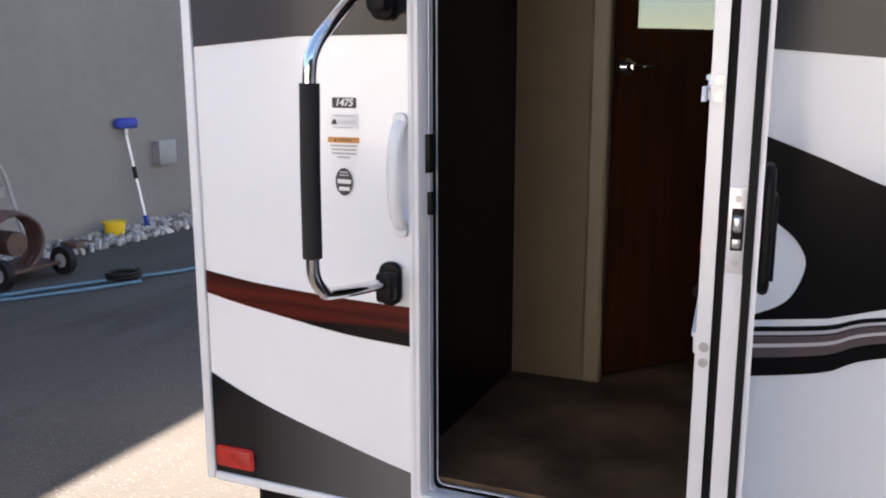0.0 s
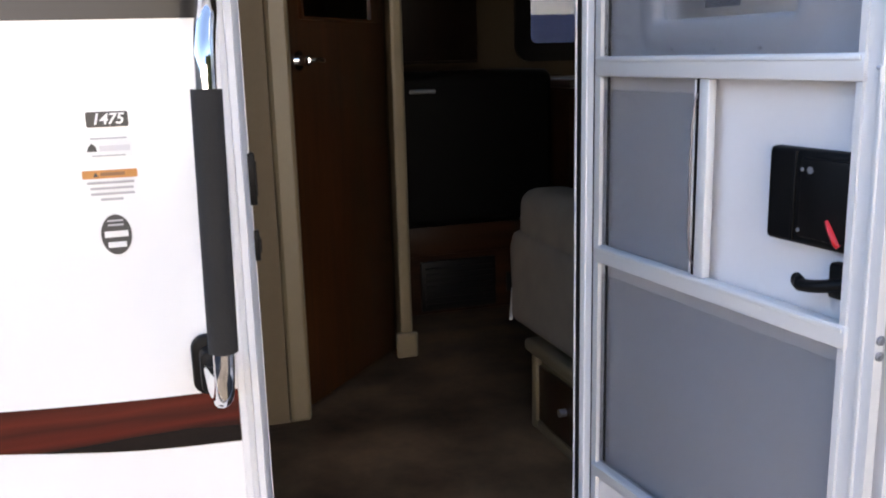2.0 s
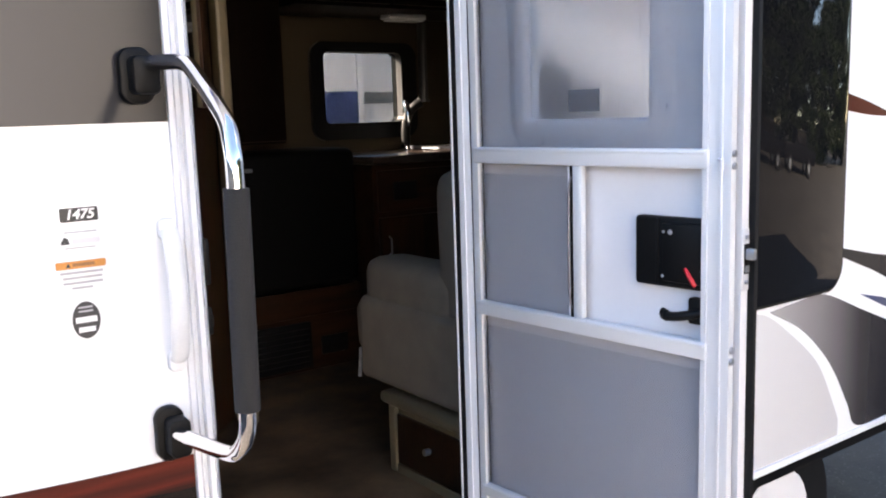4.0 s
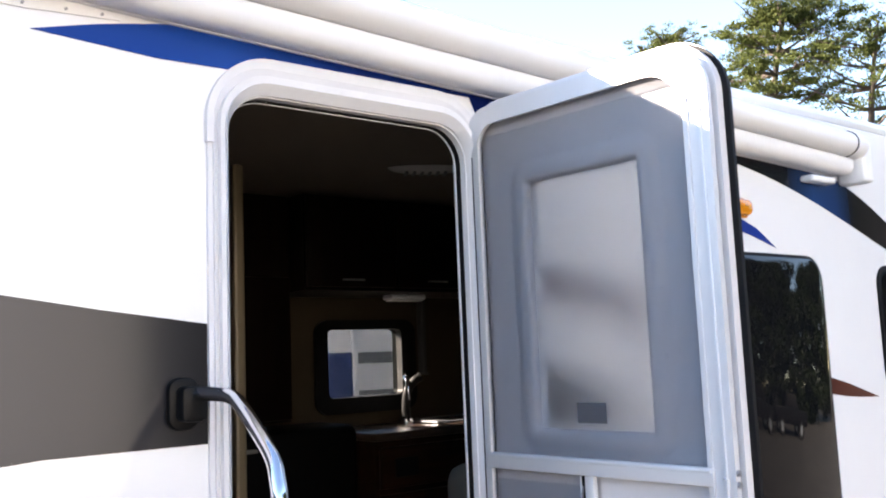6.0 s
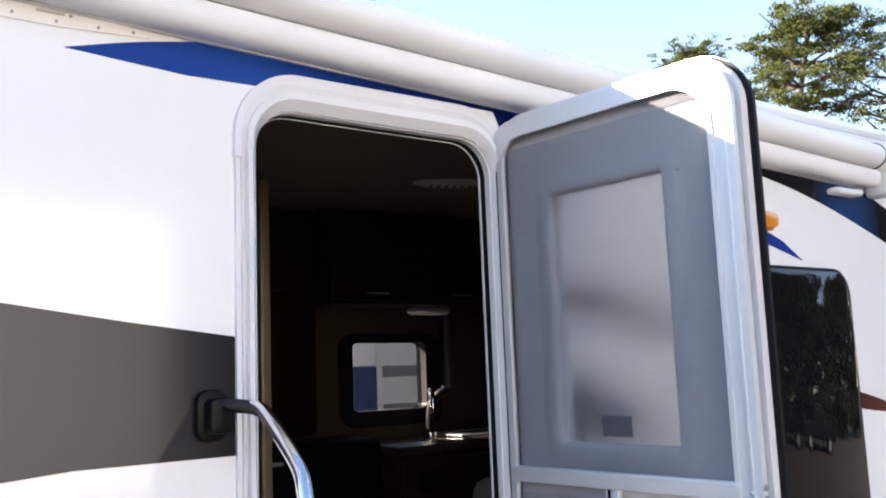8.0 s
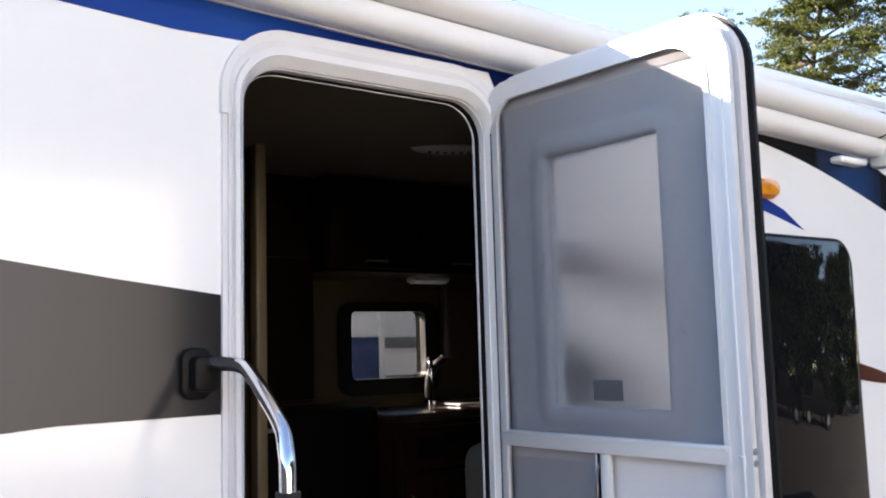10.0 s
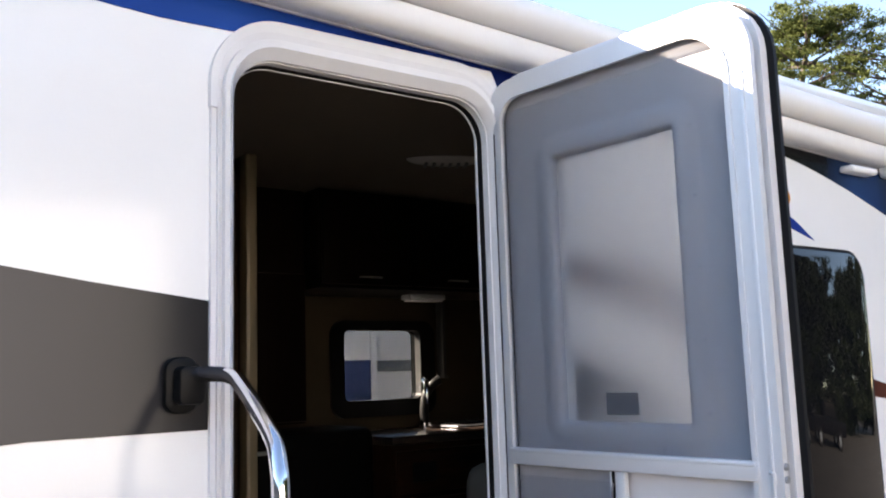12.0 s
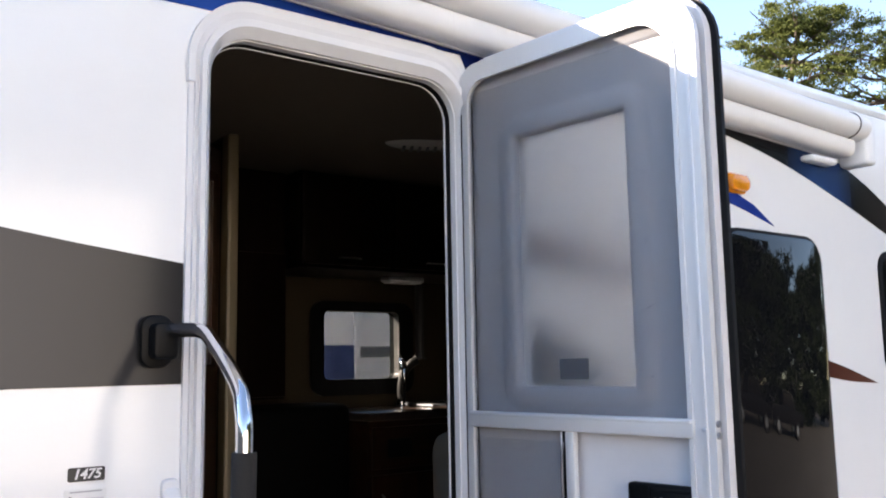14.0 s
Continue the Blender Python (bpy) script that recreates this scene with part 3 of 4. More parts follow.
part("hatch_frame", ring(rrect(2.645, 3.22, 0.84, 1.64, 0.06), rrect(2.662, 3.203, 0.857, 1.623, 0.05), -0.014, -0.0004), M_WHITE, hatch)
part("grey_patch", prism([(2.668, 1.190), (3.197, 1.10), (3.197, 1.00), (2.668, 1.075)], -0.0105, -0.0092), M_GREY2, hatch, "grey and brown graphics", smooth=False)
part("brown_patch", prism([(2.668, 1.070), (3.197, 0.995), (3.197, 0.87), (2.668, 0.87)], -0.0105, -0.0092), M_HATCHV, hatch, smooth=False)
lamp = part("marker_lamp", prism(rrect(1.742, 1.838, 2.350, 2.402, 0.024), -0.032, -0.008, 0.008), M_AMBER, trailer, "amber marker lamp")
part("lamp_base", prism(rrect(1.736, 1.844, 2.344, 2.408, 0.026), -0.010, -0.0026), M_AMBER, lamp)
refl = part("reflector", prism(rrect(-0.580, -0.472, 0.664, 0.712, 0.008), -0.012, -0.0026, 0.003), M_REFL, trailer, "red rectangular reflector")
part("reflector_rim", ring(rrect(-0.586, -0.466, 0.658, 0.718, 0.010), rrect(-0.580, -0.472, 0.664, 0.712, 0.008), -0.009, -0.0024), M_REFL, refl)

# labels
plate = film("model_label", rrect(-0.200, -0.137, 1.626, 1.650, 0.003, 3), M_INK, "black label with white number", -0.003)
fc = bpy.data.curves.new("label_text", "FONT")
fc.body, fc.size, fc.shear, fc.extrude, fc.align_x, fc.align_y, fc.offset = "1475", 0.024, 0.25, 0.0003, "CENTER", "CENTER", 0.0006
tmp = new("label_text", fc)
bpy.context.view_layer.update()
me = bpy.data.meshes.new_from_object(tmp.evaluated_get(bpy.context.evaluated_depsgraph_get()))
bpy.data.objects.remove(tmp)
me.materials.clear()
me.materials.append(M_PAPER)
txt = new("lettering", me)
txt.parent = plate
txt.matrix_basis = pose(-0.1685, -0.0036, 1.638, 90, 0, 0)
lab = film("maker_label", rrect(-0.205, -0.133, 1.578, 1.612, 0.003, 3), M_PAPER, "white label with faint grey bars", -0.003)
part("bar", prism([(-0.196, 1.607), (-0.142, 1.607), (-0.142, 1.6095), (-0.196, 1.6095)], -0.0036, -0.003), M_PALEINK, lab, smooth=False)
part("mark", prism([(-0.203, 1.588), (-0.188, 1.588), (-0.190, 1.597), (-0.196, 1.601), (-0.201, 1.594)], -0.0036, -0.003), M_INK, lab, smooth=False)
part("bar", prism([(-0.184, 1.588), (-0.138, 1.588), (-0.138, 1.597), (-0.184, 1.597)], -0.0036, -0.003), mat("pale_lilac_ink", (0.66, 0.64, 0.66), 0.4, var=0.05), lab, smooth=False)
part("bar", prism([(-0.196, 1.580), (-0.146, 1.580), (-0.146, 1.582), (-0.196, 1.582)], -0.0036, -0.003), M_PALEINK, lab, smooth=False)
wl = film("warning_label", rrect(-0.214, -0.131, 1.545, 1.558, 0.002, 3), M_ORANGE, "orange warning label with grey lines of small print", -0.003)
part("mark", prism([(-0.198, 1.548), (-0.190, 1.548), (-0.194, 1.5555)], -0.0036, -0.003), M_INK, wl, smooth=False)
part("bar", prism([(-0.187, 1.549), (-0.150, 1.549), (-0.150, 1.5545), (-0.187, 1.5545)], -0.0036, -0.003), mat("brown_ink", (0.30, 0.12, 0.04), 0.4, var=0.05), wl, smooth=False)
for k, (a, b) in enumerate(((-0.208, -0.137), (-0.204, -0.139), (-0.204, -0.138), (-0.190, -0.156))):
    z = 1.538 - 0.009 * k
    part("bar", prism([(a, z - 0.0018), (b, z - 0.0018), (b, z + 0.0018), (a, z + 0.0018)], -0.003, -0.0003), M_PALEINK, wl, smooth=False)


def oval(cx, cz, a, b, n=28):
    return [(cx + a * math.cos(2 * math.pi * k / n), cz + b * math.sin(2 * math.pi * k / n)) for k in range(n)]


seal_l = film("oval_label", oval(-0.172, 1.453, 0.026, 0.036), M_PAPER, "oval black and white certification label", -0.0026)
part("rim", ring(oval(-0.172, 1.453, 0.0235, 0.033), oval(-0.172, 1.453, 0.0215, 0.031), -0.0034, -0.0024), M_INK, seal_l)
part("field", prism([p for p in oval(-0.172, 1.453, 0.0215, 0.031)], -0.0031, -0.0024), mat("dark_grey_ink", (0.035, 0.035, 0.038), 0.4, var=0.1), seal_l, smooth=False)
part("bar", prism([(-0.190, 1.449), (-0.154, 1.449), (-0.154, 1.459), (-0.190, 1.459)], -0.0037, -0.003), M_PAPER, seal_l, smooth=False)
part("bar", prism([(-0.186, 1.432), (-0.158, 1.432), (-0.158, 1.441), (-0.186, 1.441)], -0.0037, -0.003), M_PAPER, seal_l, smooth=False)
for z in (1.469, 1.476):
    part("bar", prism([(-0.184, z - 0.0015), (-0.160, z - 0.0015), (-0.160, z + 0.0015), (-0.184, z + 0.0015)], -0.0037, -0.003), M_PALEINK, seal_l, smooth=False)

# folding grab bar, swung out from the wall
grab = part("grab_bar", tube(smooth_path([(-0.046, -0.045, 1.889), (-0.034, -0.103, 1.889), (-0.024, -0.154, 1.885), (-0.021, -0.197, 1.868), (-0.023, -0.311, 1.795), (-0.030, -0.350, 1.755), (-0.034, -0.365, 1.700), (-0.037, -0.367, 1.520), (-0.039, -0.365, 1.360), (-0.040, -0.357, 1.310), (-0.041, -0.326, 1.277), (-0.044, -0.290, 1.262), (-0.045, -0.144, 1.240), (-0.046, -0.045, 1.228)], 7), 0.0135, 16), M_CHROME, trailer, "polished steel grab bar swung out from the wall")
part("grip", tube([(-0.034, -0.365, 1.690), (-0.037, -0.367, 1.520), (-0.039, -0.365, 1.352)], 0.0195, 18), M_FOAM, grab, "dark foam grip")
for z0, z1, xa, xb in ((1.822, 1.920, -0.086, -0.026), (1.168, 1.272, -0.074, -0.020)):
    mt = part("mount", prism(rrect(xa, xb, z0, z1, 0.024), -0.026, -0.0024, 0.006), M_BLACK, grab, "black pivot mount")
    part("pivot", prism(rrect(xa + 0.012, xb - 0.002, z0 + 0.016, z1 - 0.016, 0.012), -0.064, -0.026, 0.005), M_BLACK, mt)
# moulded assist handle
hd = part("assist_handle", tube(smooth_path([(-0.018, -0.002, 1.350), (-0.019, -0.024, 1.368), (-0.021, -0.040, 1.42), (-0.021, -0.044, 1.475), (-0.021, -0.040, 1.53), (-0.019, -0.024, 1.582), (-0.018, -0.002, 1.602)], 6), 0.009, 12, squash=1.9), M_PLASTIC, trailer, "translucent white plastic assist handle")
for z in (1.352, 1.598):
    part("foot", prism(rrect(-0.037, -0.003, z - 0.020, z + 0.020, 0.012), -0.016, -0.0004, 0.005), M_PLASTIC, hd)

# awning, rolled up
awn = thing("awning", "white rolled-up awning along the top of the trailer", "awning")


def awz(x):
    return 2.668 - 0.034 * x


def sloped(x0, x1, profile):
    """Profile of (y, dz) points drawn along the awning."""
    bm = bmesh.new()
    a = [bm.verts.new((x0, y, awz(x0) + dz)) for y, dz in profile]
    b = [bm.verts.new((x1, y, awz(x1) + dz)) for y, dz in profile]
    n = len(profile)
    for i in range(n):
        bm.faces.new((a[i], a[(i + 1) % n], b[(i + 1) % n], b[i]))
    bm.faces.new(a)
    bm.faces.new(b[::-1])
    return bm


part("rail", sloped(-0.75, 2.40, [(-0.002, -0.050), (-0.046, -0.056), (-0.064, -0.054), (-0.076, -0.046), (-0.083, -0.032), (-0.085, -0.014), (-0.082, 0.000), (-0.002, 0.000)]), M_AWN, awn, "white awning rail")
part("lip", sloped(-0.75, 2.40, [(-0.001, -0.055), (-0.010, -0.0555), (-0.012, -0.0525), (-0.001, -0.0505)]), M_AWN, awn)
prof = [(-0.080 + 0.050 * math.cos(a), 0.047 + 0.044 * math.sin(a)) for a in [2 * math.pi * k / 32 for k in range(32)]]
part("roller", sloped(-0.75, 2.36, prof), M_AWN, awn, "white fabric roller")
# black strip standing in for the shade between roller and rail
part("gap_shade", sloped(-0.75, 2.36, [(-0.010, 0.0004), (-0.074, 0.0004), (-0.074, 0.0035), (-0.010, 0.0035)]), M_RUBBER, awn)
prof = [(-0.080 + 0.054 * math.cos(a), 0.047 + 0.048 * math.sin(a)) for a in [2 * math.pi * k / 32 for k in range(32)]]
part("end_seam", sloped(2.36, 2.364, [(y * 0.99, z) for y, z in prof]), M_ZINCD, awn)
part("end_cap", sloped(2.364, 2.43, prof), M_AWN, awn)
part("end_arm", box((2.425, -0.112, 2.50), (2.49, -0.003, 2.655), 0.014, 3), M_AWN, awn)
part("arm_bracket", box((2.17, -0.055, 2.492), (2.33, -0.003, 2.516), 0.011, 4), M_AWN, awn)
br = part("bracket_plate", prism([(-0.56, 2.596), (-0.34, 2.594), (-0.17, 2.604), (-0.24, 2.628), (-0.56, 2.634)], -0.004, -0.0004), M_AWN, awn)
for x, z in ((-0.42, 2.606), (-0.345, 2.603), (-0.27, 2.606), (-0.205, 2.609), (-0.32, 2.618)):
    screw((x, -0.004, z), (0, -1, 0), br, 0.003)
part("sealant", box((-0.38, -0.008, 2.616), (-0.33, -0.003, 2.621), 0.002), M_SEAL, br)

# ---- entry door, standing open ----
door = thing("entry_door", "white trailer entry door with inner screen door, open wide", "door", pose(0.677, -0.03, 0, 0, 0, -84.5))
SO = rrect(-0.030, 0.634, 0.715, 2.538, (0.03, 0.10, 0.07, 0.03))
SI = rrect(0.008, 0.586, 0.760, 2.498, (0.015, 0.095, 0.055, 0.015))
frame_p = part("screen_frame", ring(SO, SI, 0.0, 0.016), M_ALU, door, "pale aluminium screen door frame")
part("stile_lip", ring(rrect(0.004, 0.590, 0.756, 2.502, (0.015, 0.097, 0.058, 0.015)), rrect(0.014, 0.580, 0.766, 2.492, (0.015, 0.09, 0.05, 0.015)), -0.004, 0.004), M_ALU, frame_p)
part("stile_groove", box((-0.012, -0.0006, 0.80), (-0.009, 0.001, 2.42)), M_RUBBER, frame_p, smooth=False)
part("stile_bead", box((0.612, -0.003, 0.80), (0.618, 0.001, 2.40), 0.001), M_ALU, frame_p)
for z0, z1 in ((1.678, 1.713), (1.334, 1.366), (0.898, 0.926)):
    rl = part("cross_rail", box((0.002, -0.007, z0), (0.592, 0.016, z1), 0.003), M_ALU, frame_p)
    part("rail_lip", box((0.006, -0.010, z1 - 0.009), (0.588, -0.006, z1 - 0.002), 0.001), M_ALU, rl)


def screen(outline, off, label):
    bm = bmesh.new()
    bm.faces.new([bm.verts.new((x, off, z)) for x, z in outline])
    sheet = part("insect_screen", bm, M_MESH, door, label, smooth=False)
    xs, zs = [x for x, _ in outline], [z for _, z in outline]
    lo, hi, z0, z1 = min(xs), max(xs), min(zs) + 0.005, max(zs) - 0.035
    n = int((hi - lo) / 0.0010)
    rg = random.Random(n)
    verts, quads = [], []
    for k in range(1, n):
        x = lo + (hi - lo) * (k + rg.uniform(-0.15, 0.15)) / n
        j = len(verts)
        verts += [(x, off - 0.00025, z0), (x, off - 0.00005, z0), (x, off - 0.00005, z1), (x, off - 0.00025, z1)]
        quads.append((j, j + 1, j + 2, j + 3))
    me = bpy.data.meshes.new("threads")
    me.from_pydata(verts, [], quads)
    me.materials.append(M_THREAD)
    th = new("threads", me)
    th.parent = sheet
    tagged(th, kind="stuff")
    return sheet


screen(rrect(0.006, 0.588, 1.700, 2.500, (0.004, 0.095, 0.055, 0.004)), 0.008, "grey insect screen")
screen(rrect(0.006, 0.588, 0.915, 1.345, 0.004), 0.008, "grey insect screen")
screen(rrect(0.006, 0.280, 1.355, 1.690, 0.004), 0.008, "grey insect screen")
part("kick_plate", prism(rrect(0.006, 0.588, 0.750, 0.910, 0.004), 0.008, 0.011), M_DOORSKIN, door, "white kick plate", smooth=False)
mull = part("slider_mullion", box((0.283, -0.002, 1.366), (0.306, 0.014, 1.678), 0.003), M_ALU, frame_p)
part("mullion_seal", box((0.273, 0.002, 1.366), (0.282, 0.012, 1.678), 0.001), M_RUBBER, mull)
part("slider_pull", tube(smooth_path([(0.2775, 0.001, 1.385), (0.2785, -0.009, 1.425), (0.2785, -0.009, 1.610), (0.2775, 0.001, 1.655)], 2), 0.0022, 8), M_PULL, mull, "smoky plastic pull")
part("slider_edge", box((0.268, 0.001, 1.368), (0.2715, 0.012, 1.676), 0.001), M_ALU, mull)
# main leaf
MO = rrect(-0.035, 0.640, 0.705, 2.556, (0.03, 0.115, 0.085, 0.03))
MI = rrect(0.138, 0.452, 1.764, 2.340, (0.012, 0.012, 0.012, 0.012))
leaf = part("door_leaf", ring(MO, MI, 0.028, 0.050), M_DOORSKIN, door, "white moulded door leaf")
part("gasket", ring(rrect(-0.020, 0.616, 0.724, 2.532, (0.03, 0.10, 0.07, 0.03)), rrect(0.0, 0.600, 0.745, 2.515, (0.02, 0.09, 0.06, 0.02)), 0.0162, 0.0278), M_RUBBER, leaf, "black rubber gasket")
FI = rrect(-0.020, 0.626, 0.725, 2.540, (0.03, 0.10, 0.08, 0.03))
part("outer_seal", ring(rrect(-0.043, 0.653, 0.697, 2.560, (0.03, 0.125, 0.09, 0.03)), FI, 0.0502, 0.0608), M_RUBBER, leaf, "black rubber edge seal")
part("outer_flange", ring(rrect(-0.044, 0.648, 0.697, 2.568, (0.03, 0.13, 0.10, 0.03)), FI, 0.061, 0.068), M_WHITE, leaf)
part("outer_skin", ring(FI, MI, 0.061, 0.066), M_GEL, leaf, "white outer skin")
part("outer_core", ring(FI, MI, 0.0504, 0.0606), M_DOORSKIN, leaf)
bm = bmesh.new()
steps = [(0.0, 0.0279), (0.006, 0.0272), (0.014, 0.0245), (0.022, 0.0205), (0.030, 0.0182), (0.042, 0.0174), (0.050, 0.0180), (0.055, 0.0205), (0.058, 0.026), (0.060, 0.036)]
loops = [rrect(0.082 + d, 0.507 - d, 1.710 + d, 2.395 - d, max(0.065 - d, 0.010), 8) for d, _ in steps]
rows_v = [[bm.verts.new((x, off, z)) for x, z in lp] for lp, (_, off) in zip(loops, steps)]
for a, b in zip(rows_v, rows_v[1:]):
    for k in range(len(a)):
        bm.faces.new((a[k], a[(k + 1) % len(a)], b[(k + 1) % len(a)], b[k]))
part("window_moulding", bm, M_DOORSKIN, leaf, "raised white moulding round the door window")
pane = part("pane", prism(rrect(0.132, 0.458, 1.758, 2.346, 0.012), 0.0385, 0.0415), M_FROST, leaf, "frosted obscure glass")
pane.visible_shadow = False
part("pane_label", box((0.244, 0.0360, 1.784), (0.322, 0.0378, 1.828)), mat("grey_label", (0.20, 0.20, 0.21), 0.5, var=0.05), pane)
for k in range(5):
    screw((0.492, 0.0205, 1.79 + 0.135 * k), (0, -1, 0), leaf, 0.0026)
for s in (0.19, 0.29, 0.39):
    screw((s, 0.018, 1.722), (0, -1, 0), leaf, 0.0026)
    screw((s, 0.018, 2.388), (0, -1, 0), leaf, 0.0026)
# latch seen through the open slider
lat = part("latch_box", box((0.430, 0.004, 1.456), (0.596, 0.0278, 1.588), 0.008, 3), M_BLACK, door, "black plastic latch box")
part("latch_face", box((0.494, -0.001, 1.468), (0.590, 0.006, 1.577), 0.004), M_BLACK, lat)
part("latch_ridge", box((0.479, 0.001, 1.460), (0.485, 0.008, 1.584), 0.002), M_BLACK, lat)
part("red_lever", tube(smooth_path([(0.545, 0.008, 1.494), (0.551, 0.006, 1.487), (0.560, 0.006, 1.475), (0.566, 0.008, 1.469)], 4), 0.0120, 14, squash=0.5), M_RED, lat, "red lever")
screw((0.513, 0.001, 1.561), (0, -1, 0), lat, 0.005, M_ZINC)
screw((0.499, 0.001, 1.561), (0, -1, 0), lat, 0.003, M_ZINC)
screw((0.497, 0.001, 1.478), (0, -1, 0), lat, 0.003, M_ZINC)
hl = part("inner_handle", tube(smooth_path([(0.496, 0.004, 1.406), (0.515, -0.002, 1.404), (0.542, 0.002, 1.408), (0.570, 0.016, 1.416)], 5), 0.0125, 14, squash=0.7), M_BLACK, door, "black inner handle")
part("handle_base", box((0.544, 0.008, 1.392), (0.596, 0.0278, 1.442), 0.006), M_BLACK, hl)
# edge hardware
for z in (1.705, 1.684, 1.358, 1.337):
    screw((0.634, 0.008, z), (1, 0, 0), frame_p, 0.0065)
ed = part("latch_plate", box((0.638, 0.0285, 1.462), (0.6425, 0.0498, 1.572), 0.001), M_PLATE, leaf, "bright latch plate on the door edge")
part("latch_pocket", box((0.6405, 0.0325, 1.492), (0.6440, 0.0475, 1.546), 0.0006), M_BLACK, ed)
part("bolt", box((0.6425, 0.0345, 1.518), (0.660, 0.0455, 1.538), 0.003), M_ZINC, ed, "bright latch bolt")
part("catch", box((0.6425, 0.0345, 1.495), (0.6465, 0.0450, 1.507), 0.001), M_ZINC, ed)
for z in (1.558, 1.477):
    screw((0.6425, 0.039, z), (1, 0, 0), ed, 0.004)
part("screen_clip", tube([(0.612, -0.004, 1.695), (0.622, -0.010, 1.695), (0.622, -0.010, 1.678)], 0.0035, 8), M_ALU, frame_p)
oh = part("outer_handle", prism(rrect(0.555, 0.638, 1.43, 1.60, 0.025), 0.0685, 0.083, 0.006), M_BLACK, door, "black outer latch handle")
part("paddle", box((0.568, 0.083, 1.45), (0.625, 0.088, 1.56), 0.002), M_BLACK, oh)
for z in (0.95, 1.60, 2.30):
    part("hinge", cyl((-0.044, 0.056, z - 0.05), (-0.044, 0.056, z + 0.05), 0.008, 12), M_WHITE, leaf)

# ---- inside the trailer ----
def structure(name, bm, material, label, category):
    return single(name, bm, material, label, category, "structure", False)


structure("floor", box((X0 + 0.05, 0.052, FLOOR - 0.012), (X1 - 0.05, 2.05, FLOOR)), M_FLOOR, "brown mottled stone-look vinyl floor", "floor")
structure("ceiling", box((X0 + 0.05, 0.052, 2.66), (X1 - 0.05, 2.05, 2.70)), M_CEIL, "plain beige ceiling panel", "ceiling")
bm = bmesh.new()
add_box(bm, (X0 + 0.052, 2.040, FLOOR), (WX0, 2.049, 2.66))
add_box(bm, (WX1, 2.040, FLOOR), (X1 - 0.06, 2.049, 2.66))
add_box(bm, (WX0, 2.040, FLOOR), (WX1, 2.049, WZ0))
add_box(bm, (WX0, 2.040, WZ1), (WX1, 2.049, 2.66))
structure("wall_far", bm, M_TAN_DIM, "tan panelled inner wall round the kitchen window, gloom painted in", "wall")
bm = bmesh.new()
add_box(bm, (X0 + 0.052, 0.052, FLOOR), (0.040, 0.060, 2.66))
add_box(bm, (0.678, 0.052, FLOOR), (X1 - 0.06, 0.060, 2.66))
add_box(bm, (0.040, 0.052, 2.505), (0.678, 0.060, 2.66))
structure("wall_near", bm, M_TAN_DIM, "tan inner wall beside the entry, gloom painted in", "wall")
bm = bmesh.new()
add_box(bm, (X1 - 0.06, 0.06, FLOOR), (X1 - 0.052, 2.04, 1.70))
add_box(bm, (X1 - 0.06, 0.06, 2.30), (X1 - 0.052, 2.04, 2.66))
add_box(bm, (X1 - 0.06, 0.06, 1.70), (X1 - 0.052, 0.70, 2.30))
add_box(bm, (X1 - 0.06, 1.25, 1.70), (X1 - 0.052, 2.04, 2.30))
structure("wall_nose", bm, M_TAN_DIM, "tan inner wall at the nose, gloom painted in", "wall")

# bathroom partition and door set across the corner
structure("partition_wall", box((-0.045, 0.865, FLOOR), (0.215, 0.900, 2.66)), M_CREAM, "cream partition wall of the bathroom", "wall")
structure("partition_trim", box((0.192, 0.852, FLOOR), (0.255, 0.905, 2.66), 0.012), M_JAMB, "cream rounded corner trim", "trim")
structure("wardrobe_side", box((-0.075, 0.062, FLOOR), (-0.047, 0.90, 2.66)), M_DWOOD_DIM, "dark wood side of the wardrobe, with shade painted in", "wall")
ang = math.degrees(math.atan2(0.44, 0.39))
bath = thing("bathroom_door", "cherry wood bathroom door with a mirror, closed", "door", pose(0.247, 0.893, 0, 0, 0, ang))
part("leaf", box((0.010, 0.004, FLOOR + 0.02), (0.575, 0.034, 2.60), 0.003), M_WOOD, bath)
fr = part("mirror_frame", ring(rrect(0.078, 0.520, 1.826, 2.50, 0.004, 2), rrect(0.088, 0.470, 1.834, 2.47, 0.003, 2), -0.008, 0.0035), M_WOOD, bath)
part("mirror", box((0.088, -0.002, 1.834), (0.470, 0.0035, 2.47)), M_MIRROR, bath, "framed mirror")
kn = part("lever_handle", cyl((0.055, 0.004, 1.718), (0.055, -0.035, 1.718), 0.014, 16), M_CHROME, bath, "chrome lever handle")
part("lever", tube(smooth_path([(0.055, -0.035, 1.718), (0.09, -0.038, 1.719), (0.13, -0.034, 1.716)], 5), 0.007, 10), M_CHROME, kn)
part("rose", cyl((0.055, 0.004, 1.718), (0.055, -0.006, 1.718), 0.026, 20), M_CHROME, kn)
part("strike", box((-0.004, -0.006, 1.67), (0.008, 0.006, 1.75)), M_CHROME, bath)
structure("bathroom_jamb", box((0.634, 1.275, FLOOR), (0.675, 1.345, 2.66), 0.010), M_JAMB, "cream door jamb with a corner block", "trim")
structure("jamb_block", box((0.616, 1.262, FLOOR), (0.690, 1.290, FLOOR + 0.09), 0.010), M_JAMB, "cream corner block at the jamb's foot", "trim")
structure("bathroom_wall", box((0.640, 1.345, FLOOR), (0.668, 2.04, 2.66)), M_DWOOD_DIM, "dark panelled bathroom wall, with shade painted in", "wall")

